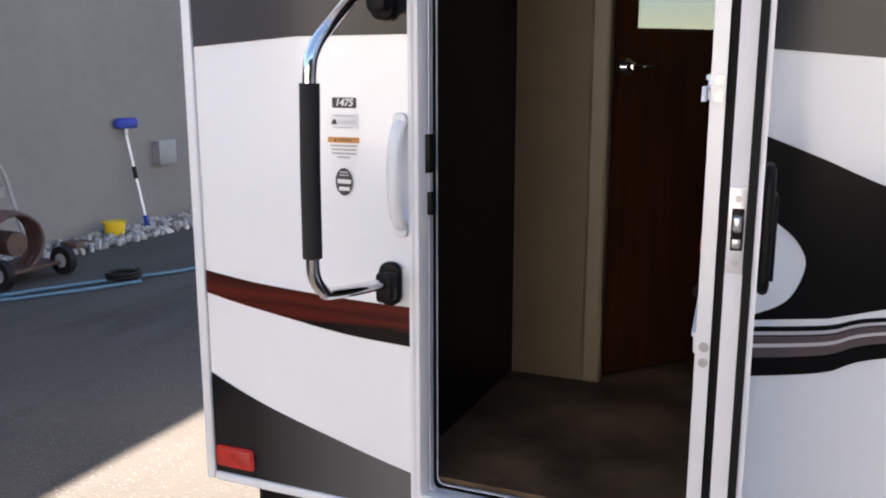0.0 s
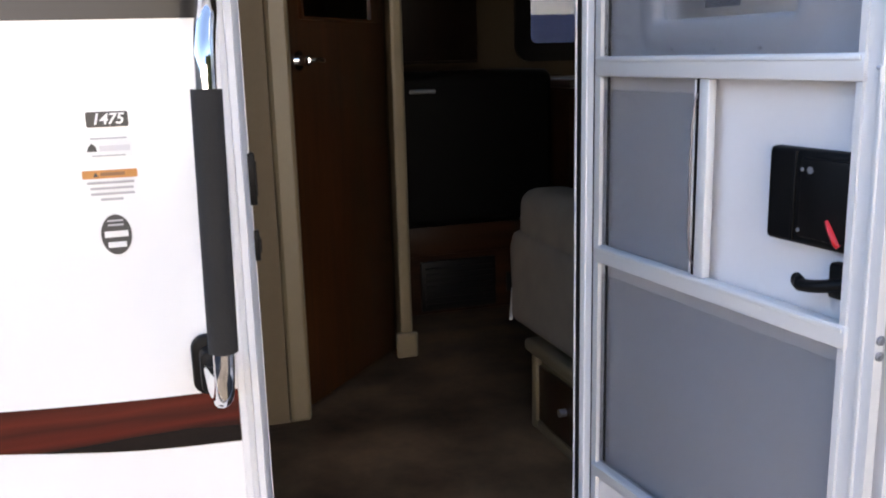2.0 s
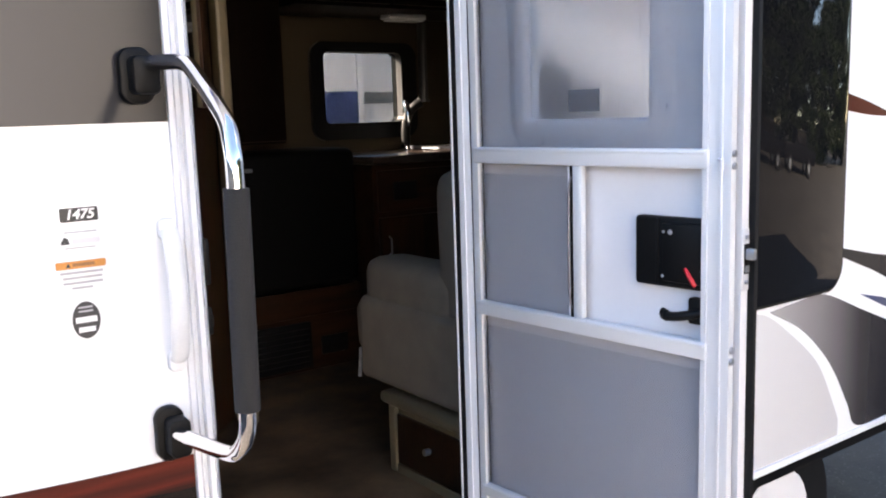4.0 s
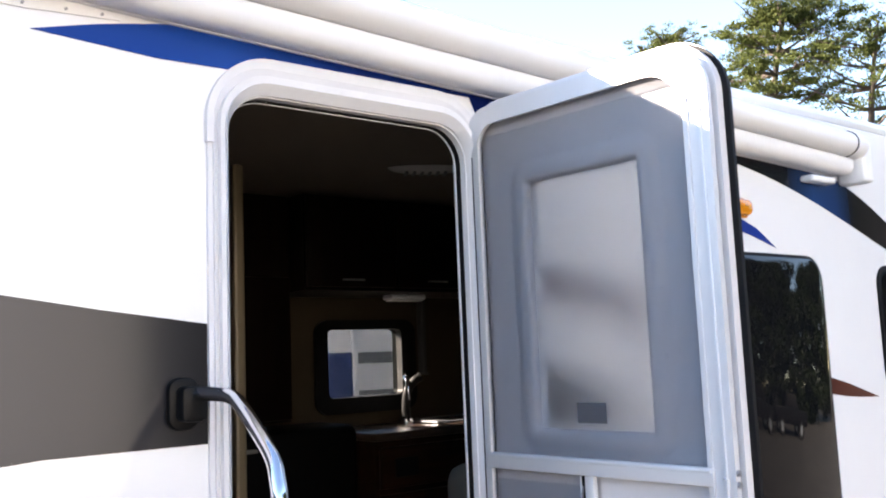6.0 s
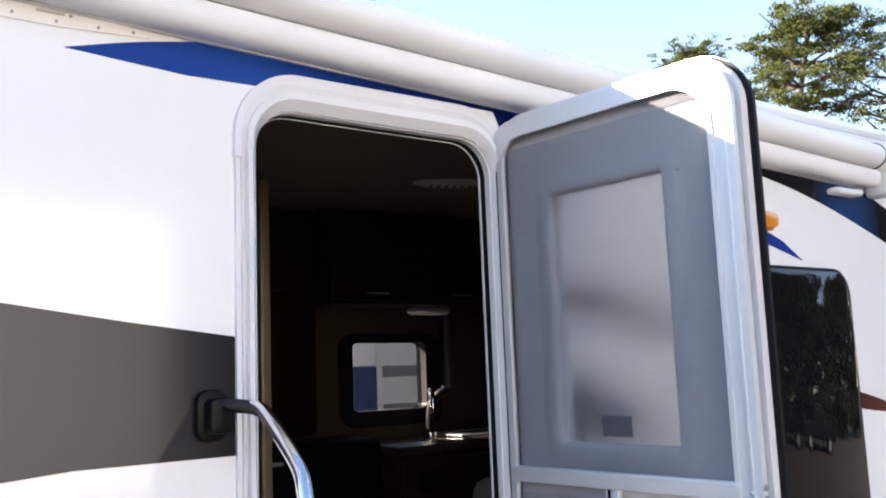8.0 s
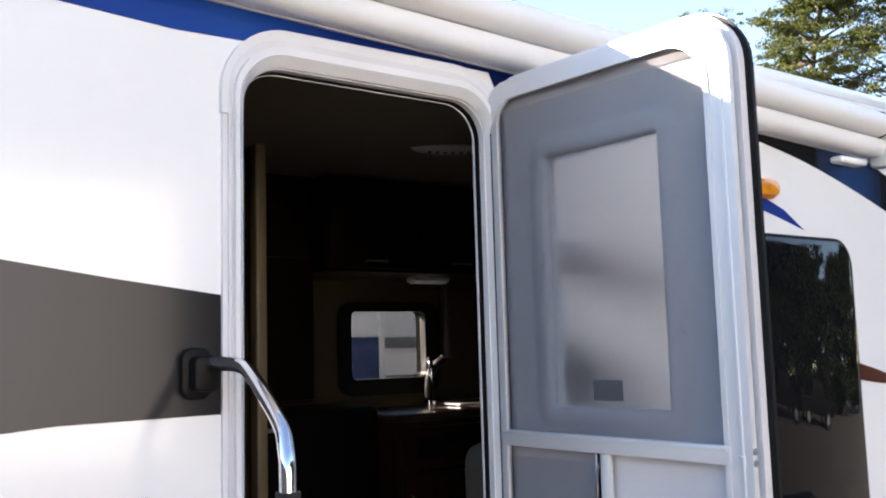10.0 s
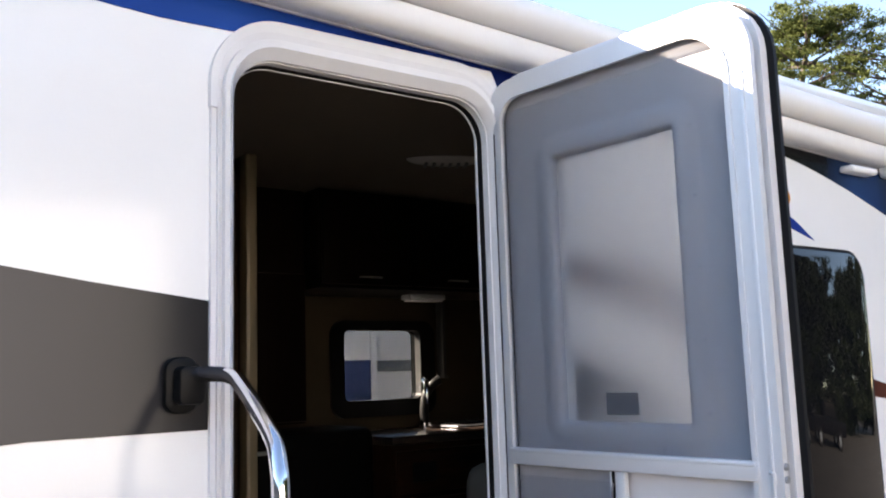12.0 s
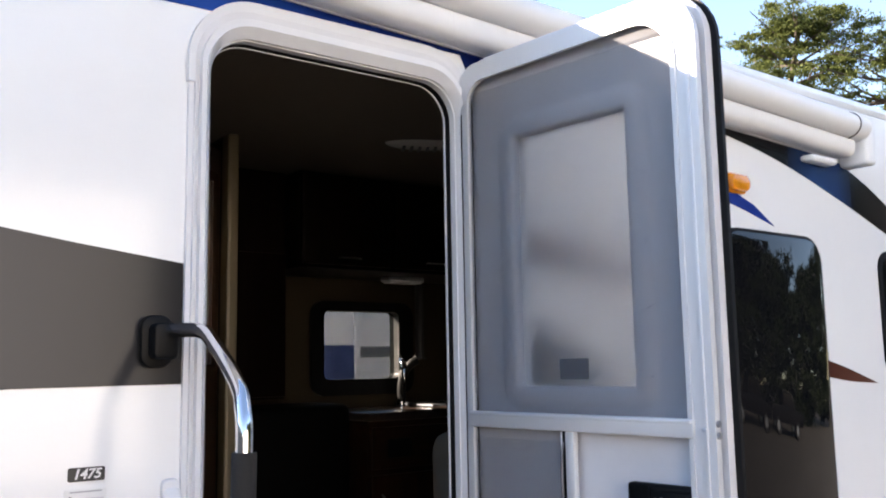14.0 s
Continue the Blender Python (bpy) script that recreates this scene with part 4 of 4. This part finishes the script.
# cupboard column with refrigerator
fc_ = thing("refrigerator_cupboard", "cherry wood cupboard base under the black refrigerator", "cupboard")
part("base", box((0.70, 1.74, FLOOR), (1.40, 2.035, 1.075)), M_WOODH, fc_, smooth=False)
part("front_rail", box((0.70, 1.715, 0.96), (1.40, 1.740, 1.075), 0.003), M_WOODH, fc_)
vent = part("vent", box((0.84, 1.722, 0.735), (1.15, 1.738, 0.935), 0.004), M_BLACK, fc_, "black vent grille")
for k in range(7):
    part("slat", box((0.855, 1.716, 0.755 + 0.024 * k), (1.135, 1.723, 0.765 + 0.024 * k)), M_BLACK, vent, smooth=False)
part("socket", box((1.20, 1.728, 0.78), (1.33, 1.738, 0.86), 0.004), M_BLACK, fc_)
fridge = thing("refrigerator", "black refrigerator with rounded door on the cupboard", "refrigerator")
part("cabinet", box((0.76, 1.74, 1.078), (1.385, 2.03, 1.66), 0.01), M_SCREENB, fridge)
part("fridge_door", box((0.765, 1.672, 1.085), (1.380, 1.738, 1.66), 0.035, 4), M_SCREENB, fridge)
part("handle", box((0.80, 1.655, 1.585), (0.90, 1.675, 1.600), 0.006), M_GREYM, fridge, "grey handle")
col = thing("tall_cupboard", "dark wood cupboard above the refrigerator, with shade painted in", "cupboard")
part("carcass", box((0.70, 1.76, 1.69), (1.10, 2.035, 2.655)), M_DWOOD_DIM, col, smooth=False)
part("cupboard_door", box((0.71, 1.738, 1.70), (1.095, 1.759, 2.30), 0.004), M_DWOOD_DIM, col)

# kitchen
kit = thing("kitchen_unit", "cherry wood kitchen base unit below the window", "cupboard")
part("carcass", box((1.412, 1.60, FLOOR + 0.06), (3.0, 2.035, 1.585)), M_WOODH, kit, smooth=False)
part("plinth", box((1.43, 1.64, FLOOR), (3.0, 2.03, FLOOR + 0.06)), M_DWOOD_DIM, kit, smooth=False)
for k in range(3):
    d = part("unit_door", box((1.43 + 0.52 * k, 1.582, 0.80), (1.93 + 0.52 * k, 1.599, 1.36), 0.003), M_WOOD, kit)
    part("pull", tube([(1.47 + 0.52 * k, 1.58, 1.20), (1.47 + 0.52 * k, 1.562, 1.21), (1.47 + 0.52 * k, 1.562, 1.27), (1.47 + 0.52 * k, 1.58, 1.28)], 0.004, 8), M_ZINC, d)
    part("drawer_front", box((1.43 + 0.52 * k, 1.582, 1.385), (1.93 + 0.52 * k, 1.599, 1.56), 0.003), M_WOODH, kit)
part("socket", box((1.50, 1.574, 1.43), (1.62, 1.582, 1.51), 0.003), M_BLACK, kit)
single("worktop", box((1.402, 1.575, 1.588), (3.0, 2.038, 1.622), 0.006), M_COUNTER, "light laminate kitchen worktop, dimmed in its colour", "worktop")
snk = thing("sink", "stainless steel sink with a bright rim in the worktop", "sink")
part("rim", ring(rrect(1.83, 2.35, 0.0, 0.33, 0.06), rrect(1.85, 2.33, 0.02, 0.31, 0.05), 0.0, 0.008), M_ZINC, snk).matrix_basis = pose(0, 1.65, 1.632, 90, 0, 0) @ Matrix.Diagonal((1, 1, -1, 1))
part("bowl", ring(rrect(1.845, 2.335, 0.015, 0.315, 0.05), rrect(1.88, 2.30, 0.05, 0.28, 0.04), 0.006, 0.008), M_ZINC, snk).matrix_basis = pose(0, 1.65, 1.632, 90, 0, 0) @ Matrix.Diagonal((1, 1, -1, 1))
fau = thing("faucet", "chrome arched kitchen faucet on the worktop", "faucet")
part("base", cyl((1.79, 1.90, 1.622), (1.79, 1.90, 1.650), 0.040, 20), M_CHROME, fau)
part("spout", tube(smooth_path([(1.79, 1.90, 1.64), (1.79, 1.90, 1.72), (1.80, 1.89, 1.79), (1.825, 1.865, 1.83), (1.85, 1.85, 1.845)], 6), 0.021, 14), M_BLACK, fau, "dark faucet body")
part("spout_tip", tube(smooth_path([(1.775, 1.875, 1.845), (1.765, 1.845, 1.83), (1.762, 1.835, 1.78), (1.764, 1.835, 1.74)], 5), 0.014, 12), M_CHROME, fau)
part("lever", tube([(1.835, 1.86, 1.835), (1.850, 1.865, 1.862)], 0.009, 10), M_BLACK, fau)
up_c = thing("wall_cupboard", "dark wood wall cupboards under the ceiling, with shade painted in", "cupboard")
part("carcass", box((0.70 + 0.42, 1.66, 2.24), (3.0, 2.035, 2.655)), M_DWOOD_DIM, up_c, smooth=False)
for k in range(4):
    d = part("cupboard_door", box((1.13 + 0.46 * k, 1.640, 2.255), (1.57 + 0.46 * k, 1.659, 2.645), 0.003), M_DWOOD_DIM, up_c)
    part("pull", tube([(1.35 + 0.46 * k - 0.05, 1.64, 2.285), (1.35 + 0.46 * k - 0.05, 1.622, 2.285), (1.35 + 0.46 * k + 0.05, 1.622, 2.285), (1.35 + 0.46 * k + 0.05, 1.64, 2.285)], 0.004, 8), M_ZINC, d)
under = thing("under_cupboard_lamp", "slim white lamp under the wall cupboards, off", "lamp")
part("housing", box((1.66, 1.80, 2.215), (1.86, 1.88, 2.24), 0.006), M_PLASTIC, under)
part("diffuser", box((1.67, 1.81, 2.208), (1.85, 1.87, 2.215), 0.003), M_PLASTIC, under)
pr = thing("paper_towel_post", "thin grey upright beside the kitchen window", "post")
part("post", box((1.965, 1.98, 1.86), (1.985, 2.035, 2.235), 0.004), M_ZINCD, pr)
part("foot", box((1.96, 1.97, 1.85), (1.99, 2.035, 1.862), 0.003), M_ZINCD, pr)

kw = thing("window_1", "kitchen window with a wide black frame", "window", kind="structure")
part("window_frame", ring(rrect(1.370, 1.945, 1.685, 2.130, 0.07), rrect(1.440, 1.862, 1.760, 2.085, 0.028), 2.020, 2.049, lift=0.006), M_BLACK, kw, "black plastic window frame")
part("outer_frame", ring(rrect(1.395, 1.925, 1.707, 2.115, 0.05), rrect(1.440, 1.862, 1.760, 2.085, 0.028), 2.05, 2.11), M_BLACK, kw)
gp = part("pane", prism(rrect(1.436, 1.866, 1.756, 2.089, 0.02), 2.070, 2.073), M_CLEAR, kw, "slightly tinted glass")
gp.visible_shadow = False
cl = thing("ceiling_fan_vent", "white oval ceiling vent lamp, off", "ceiling lamp", pose(1.31, 1.02, 2.66, 0, 0, -28))
bm = bmesh.new()
bmesh.ops.create_uvsphere(bm, u_segments=28, v_segments=12, radius=1.0, matrix=Matrix.Diagonal((0.15, 0.055, 0.026, 1)))
part("body", bm, M_PLASTIC, cl)
for k in range(6):
    part("louvre", box((-0.085 + 0.03 * k, -0.030, -0.0275), (-0.073 + 0.03 * k, 0.030, -0.018), 0.002), M_GREYM, cl)

# upholstered seat on its wooden base
base = thing("seat_base", "cream-edged wooden seat base on the floor", "seat base")
part("box", box((0.834, 0.10, FLOOR), (1.42, 0.60, 0.925)), M_JAMB, base, smooth=False)
part("edge_top", box((0.812, 0.09, 0.925), (1.44, 0.645, 0.962), 0.014, 3), M_JAMB, base)
fp = part("drawer_front", box((0.822, 0.13, 0.752), (0.834, 0.565, 0.905), 0.002), M_WOODH, base)
part("knob", cyl((0.822, 0.40, 0.835), (0.804, 0.40, 0.835), 0.010, 12), M_ZINC, fp)
part("edge_post", box((0.818, 0.570, FLOOR), (0.836, 0.605, 0.925), 0.004), M_JAMB, base)
part("edge_bottom", box((0.820, 0.10, FLOOR), (0.836, 0.57, 0.748), 0.003), M_JAMB, base)


def cushion(lo, hi, bev, tilt=0.0, axis=0):
    bm = box(lo, hi)
    bmesh.ops.bevel(bm, geom=list(bm.edges), offset=bev, segments=5, affect="EDGES", profile=0.6)
    c = (Vector(lo) + Vector(hi)) / 2
    c.z = lo[2]
    rot = Matrix.Translation(c) @ Matrix.Rotation(radians(tilt), 4, "XYZ"[axis]) @ Matrix.Translation(-c)
    bmesh.ops.transform(bm, matrix=rot, verts=bm.verts)
    for v in bm.verts:
        v.co += Vector((noise.noise(v.co * 6), noise.noise(v.co * 6 + Vector((9, 0, 0))), noise.noise(v.co * 6 + Vector((0, 9, 0))))) * 0.006
    return bm


seat = thing("armchair", "beige upholstered armchair with padded arms and tall back", "chair")
part("arm", cushion((0.842, 0.30, 1.06), (1.02, 0.780, 1.360), 0.07), M_FABRIC, seat)
part("backrest", cushion((0.850, 0.165, 0.972), (1.34, 0.39, 1.64), 0.075, -1), M_FABRIC, seat)
part("seat", cushion((0.90, 0.22, 0.964), (1.36, 0.72, 1.16), 0.05), M_FABRIC, seat)
part("far_arm", cushion((1.22, 0.30, 1.06), (1.36, 0.735, 1.38), 0.06), M_FABRIC, seat)
part("side_panel", cushion((0.825, 0.16, 0.975), (0.90, 0.775, 1.24), 0.03), M_FABRIC, seat)
part("front_roll", cushion((0.835, 0.70, 1.05), (1.34, 0.815, 1.22), 0.04), M_FABRIC, seat)
part("recline_lever", tube([(0.845, 0.795, 1.06), (0.840, 0.802, 0.965)], 0.006, 8), M_ZINC, seat)

# ---- behind the trailer: a parked trailer seen through the kitchen window ----
nb = thing("parked_trailer", "white parked trailer with blue panel and grey stripes", "trailer")
part("body", box((3.4, 5.2, 0.5), (11.0, 7.4, 3.0), 0.08, 3), M_GEL, nb)
part("stripe", box((3.45, 5.19, 1.90), (10.9, 5.199, 2.00)), M_GREYM, nb, smooth=False)
part("stripe", box((3.45, 5.19, 1.62), (10.9, 5.199, 1.66)), M_GREYM, nb, smooth=False)
part("window", box((4.3, 5.185, 2.15), (5.3, 5.198, 2.7), 0.004), M_TINT, nb)
part("wheel", cyl((6.6, 5.25, 0.33), (6.6, 5.45, 0.33), 0.33, 24), M_RUBBER, nb)
part("wheel", cyl((7.5, 5.25, 0.33), (7.5, 5.45, 0.33), 0.33, 24), M_RUBBER, nb)
nb2 = thing("parked_motorhome", "white parked motorhome with a blue flank", "motorhome")
part("body", box((2.55, 4.9, 0.5), (3.36, 9.0, 2.6), 0.06, 3), M_GEL, nb2)
part("blue_panel", box((2.62, 4.89, 1.55), (3.33, 4.899, 2.0)), mat("faded_blue_paint", (0.045, 0.075, 0.20), 0.4, var=0.2, scale=3), nb2, smooth=False)
part("corner_post", box((3.33, 4.885, 0.6), (3.39, 4.96, 2.6), 0.01), M_WHITE, nb2)
part("wheel", cyl((2.52, 5.6, 0.33), (2.7, 5.6, 0.33), 0.33, 24), M_RUBBER, nb2)

# ---- trees ----
def tree(name, label, at, height, crown_lo, spread, seed, leaves, material, leaf=1.0, dense=True):
    rg = random.Random(seed)
    t = thing(name, label, "tree", pose(*at))
    trunk = smooth_path([(0, 0, -0.2), (rg.uniform(-.2, .2), rg.uniform(-.2, .2), height * 0.35), (rg.uniform(-.4, .4), rg.uniform(-.4, .4), height * 0.7), (rg.uniform(-.5, .5), rg.uniform(-.5, .5), height * 0.96)], 6)
    part("trunk", tube(trunk, height * 0.022, 10, taper=0.12), M_BARK, t)
    tips = []
    n_l = 46 if dense else 40
    for i in range(n_l):
        f = crown_lo + (1 - crown_lo) * (i / n_l) ** 0.9
        base_p = trunk[min(int(f * (len(trunk) - 1)), len(trunk) - 1)]
        a = i * 2.4 + rg.uniform(-.4, .4)
        u = (f - crown_lo) / (1 - crown_lo)
        reach = spread * (0.55 + 0.55 * math.sin(math.pi * min(1, u * 0.85 + 0.1))) * rg.uniform(0.65, 1.1)
        if u > 0.8:
            reach *= 0.65
        tip = base_p + Vector((math.cos(a) * reach, math.sin(a) * reach, reach * rg.uniform(0.12, 0.55)))
        mid = base_p.lerp(tip, 0.5) + Vector((0, 0, -reach * 0.05))
        pth = smooth_path([base_p, mid, tip], 4)
        part("limb", tube(pth, height * (0.0065 if dense else 0.0045) * (1.2 - u * 0.6), 6, taper=0.25), M_BARK, t)
        for q in ((0.45, 0.62, 0.8, 1.0) if dense else (0.6, 0.82, 1.0)):
            for _ in range(2):
                tips.append((pth[int(q * (len(pth) - 1))] + Vector((rg.gauss(0, 1), rg.gauss(0, 1), rg.gauss(0, .6))) * reach * 0.17, reach))
    vs, fs = [], []
    per = max(1, leaves // len(tips))
    for c, reach in tips:
        cr = spread * (0.135 if dense else 0.145) * rg.uniform(0.55, 1.35)
        for _ in range(per):
            d = Vector((rg.gauss(0, 1), rg.gauss(0, 1), rg.gauss(0, 0.42 if dense else 0.30)))
            p = c + d * cr * 0.55
            u = Vector((rg.gauss(0, 1), rg.gauss(0, 1), rg.gauss(0.5, 1))).normalized()
            w = u.cross(Vector((rg.gauss(0, 1), rg.gauss(0, 1), rg.gauss(0, 1)))).normalized()
            ln, wd = leaf * spread * rg.uniform(0.025, 0.05), leaf * spread * rg.uniform(0.008, 0.016)
            k = len(vs)
            vs += [p - w * wd, p + w * wd, p + u * ln + w * wd * 0.4, p + u * ln - w * wd * 0.4]
            fs.append((k, k + 1, k + 2, k + 3))
    me = bpy.data.meshes.new("crown")
    me.from_pydata([tuple(v) for v in vs], [], fs)
    me.materials.append(material)
    cr_ob = new("crown", me)
    cr_ob.parent = t
    tagged(cr_ob, kind="stuff")
    return t


tree("pine_tree", "tall pine with clumped olive-green needles and open crown", (20.75, 11.25, 0), 11.3, 0.70, 1.75, 3, 34000, M_LEAF, 0.95, False)
tree("pine_tree", "slim far pine with a small pale green crown", (21.6, 15.2, 0), 12.0, 0.84, 0.95, 8, 12000, M_LEAF, 1.3, False)
tree("pine_tree", "tall pine with wide sparse limbs", (21.3, 8.75, 0), 10.2, 0.64, 1.75, 14, 12000, M_LEAF, 0.95, False)
tree("pine_tree", "low dark pine behind the trailer's nose", (28.0, 13.2, 0), 8.7, 0.5, 2.6, 11, 20000, M_LEAF2)
for k, (tx, ty) in enumerate(((9, -24), (16, -23), (23, -21), (30, -18), (37, -14), (44, -9))):
    tree("pine_tree", "dark pine across the yard", (tx, ty, 0), 9.5 + (k * 7 % 3), 0.06, 5.6, 21 + k, 36000, M_LEAF2, 1.6)


def truck(at, turn, paint, label):
    t = thing("pickup_truck", label, "truck", pose(at[0], at[1], 0, 0, 0, turn))
    prof = [(-2.7, 0.55), (2.75, 0.55), (2.8, 0.95), (2.6, 1.15), (1.35, 1.22), (0.75, 1.88), (-0.75, 1.90), (-0.95, 1.25), (-2.7, 1.22)]
    part("body", prism(prof, -0.95, 0.95, 0.05), paint, t)
    for y in (-0.962, 0.950):
        part("side_glass", prism([(1.10, 1.27), (0.66, 1.80), (-0.66, 1.82), (-0.78, 1.30)], y, y + 0.012), M_TINT, t, smooth=False)
    for x in (-1.75, 1.75):
        for y in (-0.98, 0.74):
            w = part("wheel", cyl((x, y, 0.40), (x, y + 0.24, 0.40), 0.40, 24), M_RUBBER, t)
            part("rim", cyl((x, y - 0.006, 0.40), (x, y + 0.246, 0.40), 0.22, 18), M_ZINC, w)
    for y in (-0.75, 0.55):
        part("headlight", box((2.74, y, 0.85), (2.80, y + 0.2, 1.0), 0.01), M_PLASTIC, t)
    return t


truck((13.5, -12.5), 20, M_BLACKV, "black pickup truck parked across the yard")
truck((19.5, -10.5), 35, M_BLACKV, "black pickup truck parked across the yard")
# unseen pale wall, added to throw sunlight back onto the trailer's shaded side
bouncer = thing("added_bounce_wall", "unseen long pale wall, added to bounce sunlight onto the trailer", "wall", kind="structure")
M_BOUNCE = mat("pale_bounce_surface", (0.74, 0.72, 0.68), 0.6, var=0.06, scale=1.5, bump=0.05, bump_scale=8)
part("wall", box((-34, -15.4, 0), (5.0, -15.0, 5.2)), M_BOUNCE, bouncer, smooth=False)
part("roof_edge", box((-34.2, -15.5, 5.2), (5.2, -14.8, 5.35), 0.02), M_GREYM, bouncer)

# ---- things along the building ----
bp_ = thing("wash_brush", "blue wash brush on a white telescopic pole leaning on the wall", "brush")
part("pole", cyl((-5.86, 5.575, 0.12), (-5.985, 5.50, 1.06), 0.014, 12), M_WHITE, bp_)
part("grip", cyl((-5.842, 5.585, 0.0), (-5.86, 5.575, 0.14), 0.024, 12), M_BRUSH, bp_)
part("collar", cyl((-5.916, 5.54, 0.54), (-5.936, 5.53, 0.67), 0.024, 12), M_BLACK, bp_)
bm = bmesh.new()
add_box(bm, (-6.04, 5.37, 1.07), (-5.93, 5.66, 1.18), 0.04, 3)
part("brush_head", bm, M_BRUSH, bp_)
part("head_socket", cyl((-5.985, 5.505, 1.0), (-5.985, 5.505, 1.09), 0.024, 12), M_ZINC, bp_)
ub = thing("utility_box", "grey metal utility box on the stucco wall", "box")
part("case", box((-6.048, 5.96, 0.645), (-5.95, 6.22, 0.90), 0.008), M_GREYM, ub)
part("lid", box((-5.95, 5.952, 0.637), (-5.94, 6.228, 0.908), 0.004), M_GREYM, ub)
bk = thing("bucket", "small yellow bucket on the gravel", "bucket")
part("shell", tube([(-5.80, 5.05, 0.0), (-5.80, 5.05, 0.16)], 0.09, 20, taper=1.25), M_YELLOW, bk)
part("rim", tube([(-5.80, 5.05, 0.15), (-5.80, 5.05, 0.165)], 0.118, 20), M_YELLOW, bk)
for x, y, sc in ((-5.62, 4.32, 1.0), (-5.70, 4.52, 0.7), (-5.55, 4.12, 0.8)):
    b = box((x - 0.10 * sc, y - 0.06 * sc, 0), (x + 0.10 * sc, y + 0.06 * sc, 0.10 * sc), 0.01)
    single("brick", b, M_RUST, "loose red-brown brick on the gravel", "brick")
cart = thing("hose_cart", "rusty red hose reel cart with tall tube handle", "cart")
part("handle", tube(smooth_path([(-5.45, 3.00, 0.12), (-5.43, 3.00, 0.80), (-5.43, 3.06, 0.90), (-5.43, 3.20, 0.93), (-5.43, 3.38, 0.92), (-5.42, 3.47, 0.83), (-5.35, 3.52, 0.40), (-5.25, 3.55, 0.10)], 6), 0.018, 10), M_GREYM, cart)
part("cross_plate", box((-5.44, 3.05, 0.64), (-5.42, 3.46, 0.73), 0.004), M_GREYM, cart)
for k in range(9):
    turn = [(-5.15 + 0.02 * k - 0.08, 3.22 + 0.27 * math.cos(a), 0.32 + (0.25 - 0.008 * (k % 3)) * math.sin(a)) for a in [2 * math.pi * q / 24 for q in range(25)]]
    part("hose_turn", tube(turn, 0.018, 8), M_RUST, cart, "dark red hose")
part("reel_drum", cyl((-5.27, 3.22, 0.32), (-5.05, 3.22, 0.32), 0.10, 20), M_RUST, cart)
part("deck", box((-5.40, 2.95, 0.09), (-4.98, 3.60, 0.12), 0.006), M_RUST, cart)
for y in (2.98, 3.60):
    w = part("wheel", cyl((-4.98, y - 0.03, 0.12), (-4.98, y + 0.03, 0.12), 0.12, 20), M_RUBBER, cart)
    part("rim", cyl((-4.98, y - 0.035, 0.12), (-4.98, y + 0.035, 0.12), 0.06, 14), M_GREYM, w)
hp = smooth_path([(-5.0, 2.2, 0.018), (-4.80, 2.78, 0.018), (-4.62, 3.15, 0.018), (-4.42, 3.50, 0.018), (-4.25, 3.75, 0.018), (-4.05, 4.2, 0.018), (-4.1, 4.8, 0.018)], 8)
single("garden_hose", tube(hp, 0.016, 8), M_HOSE, "blue rubber hose lying loosely on the asphalt", "hose")
hp = smooth_path([(-5.1, 2.3, 0.016), (-4.70, 2.70, 0.016), (-4.42, 3.1, 0.016), (-4.22, 3.45, 0.016), (-4.15, 3.60, 0.016)], 8)
single("garden_hose", tube(hp, 0.016, 8), M_HOSE, "blue rubber hose lying loosely on the asphalt", "hose")
cp = smooth_path([(-4.35 + 0.13 * math.cos(a), 3.62 + 0.13 * math.sin(a), 0.02 + 0.004 * a) for a in [0.6 * k for k in range(24)]], 3)
single("hose_end", tube(cp, 0.016, 8), M_RUBBER, "small coil of black hose on the asphalt", "hose")
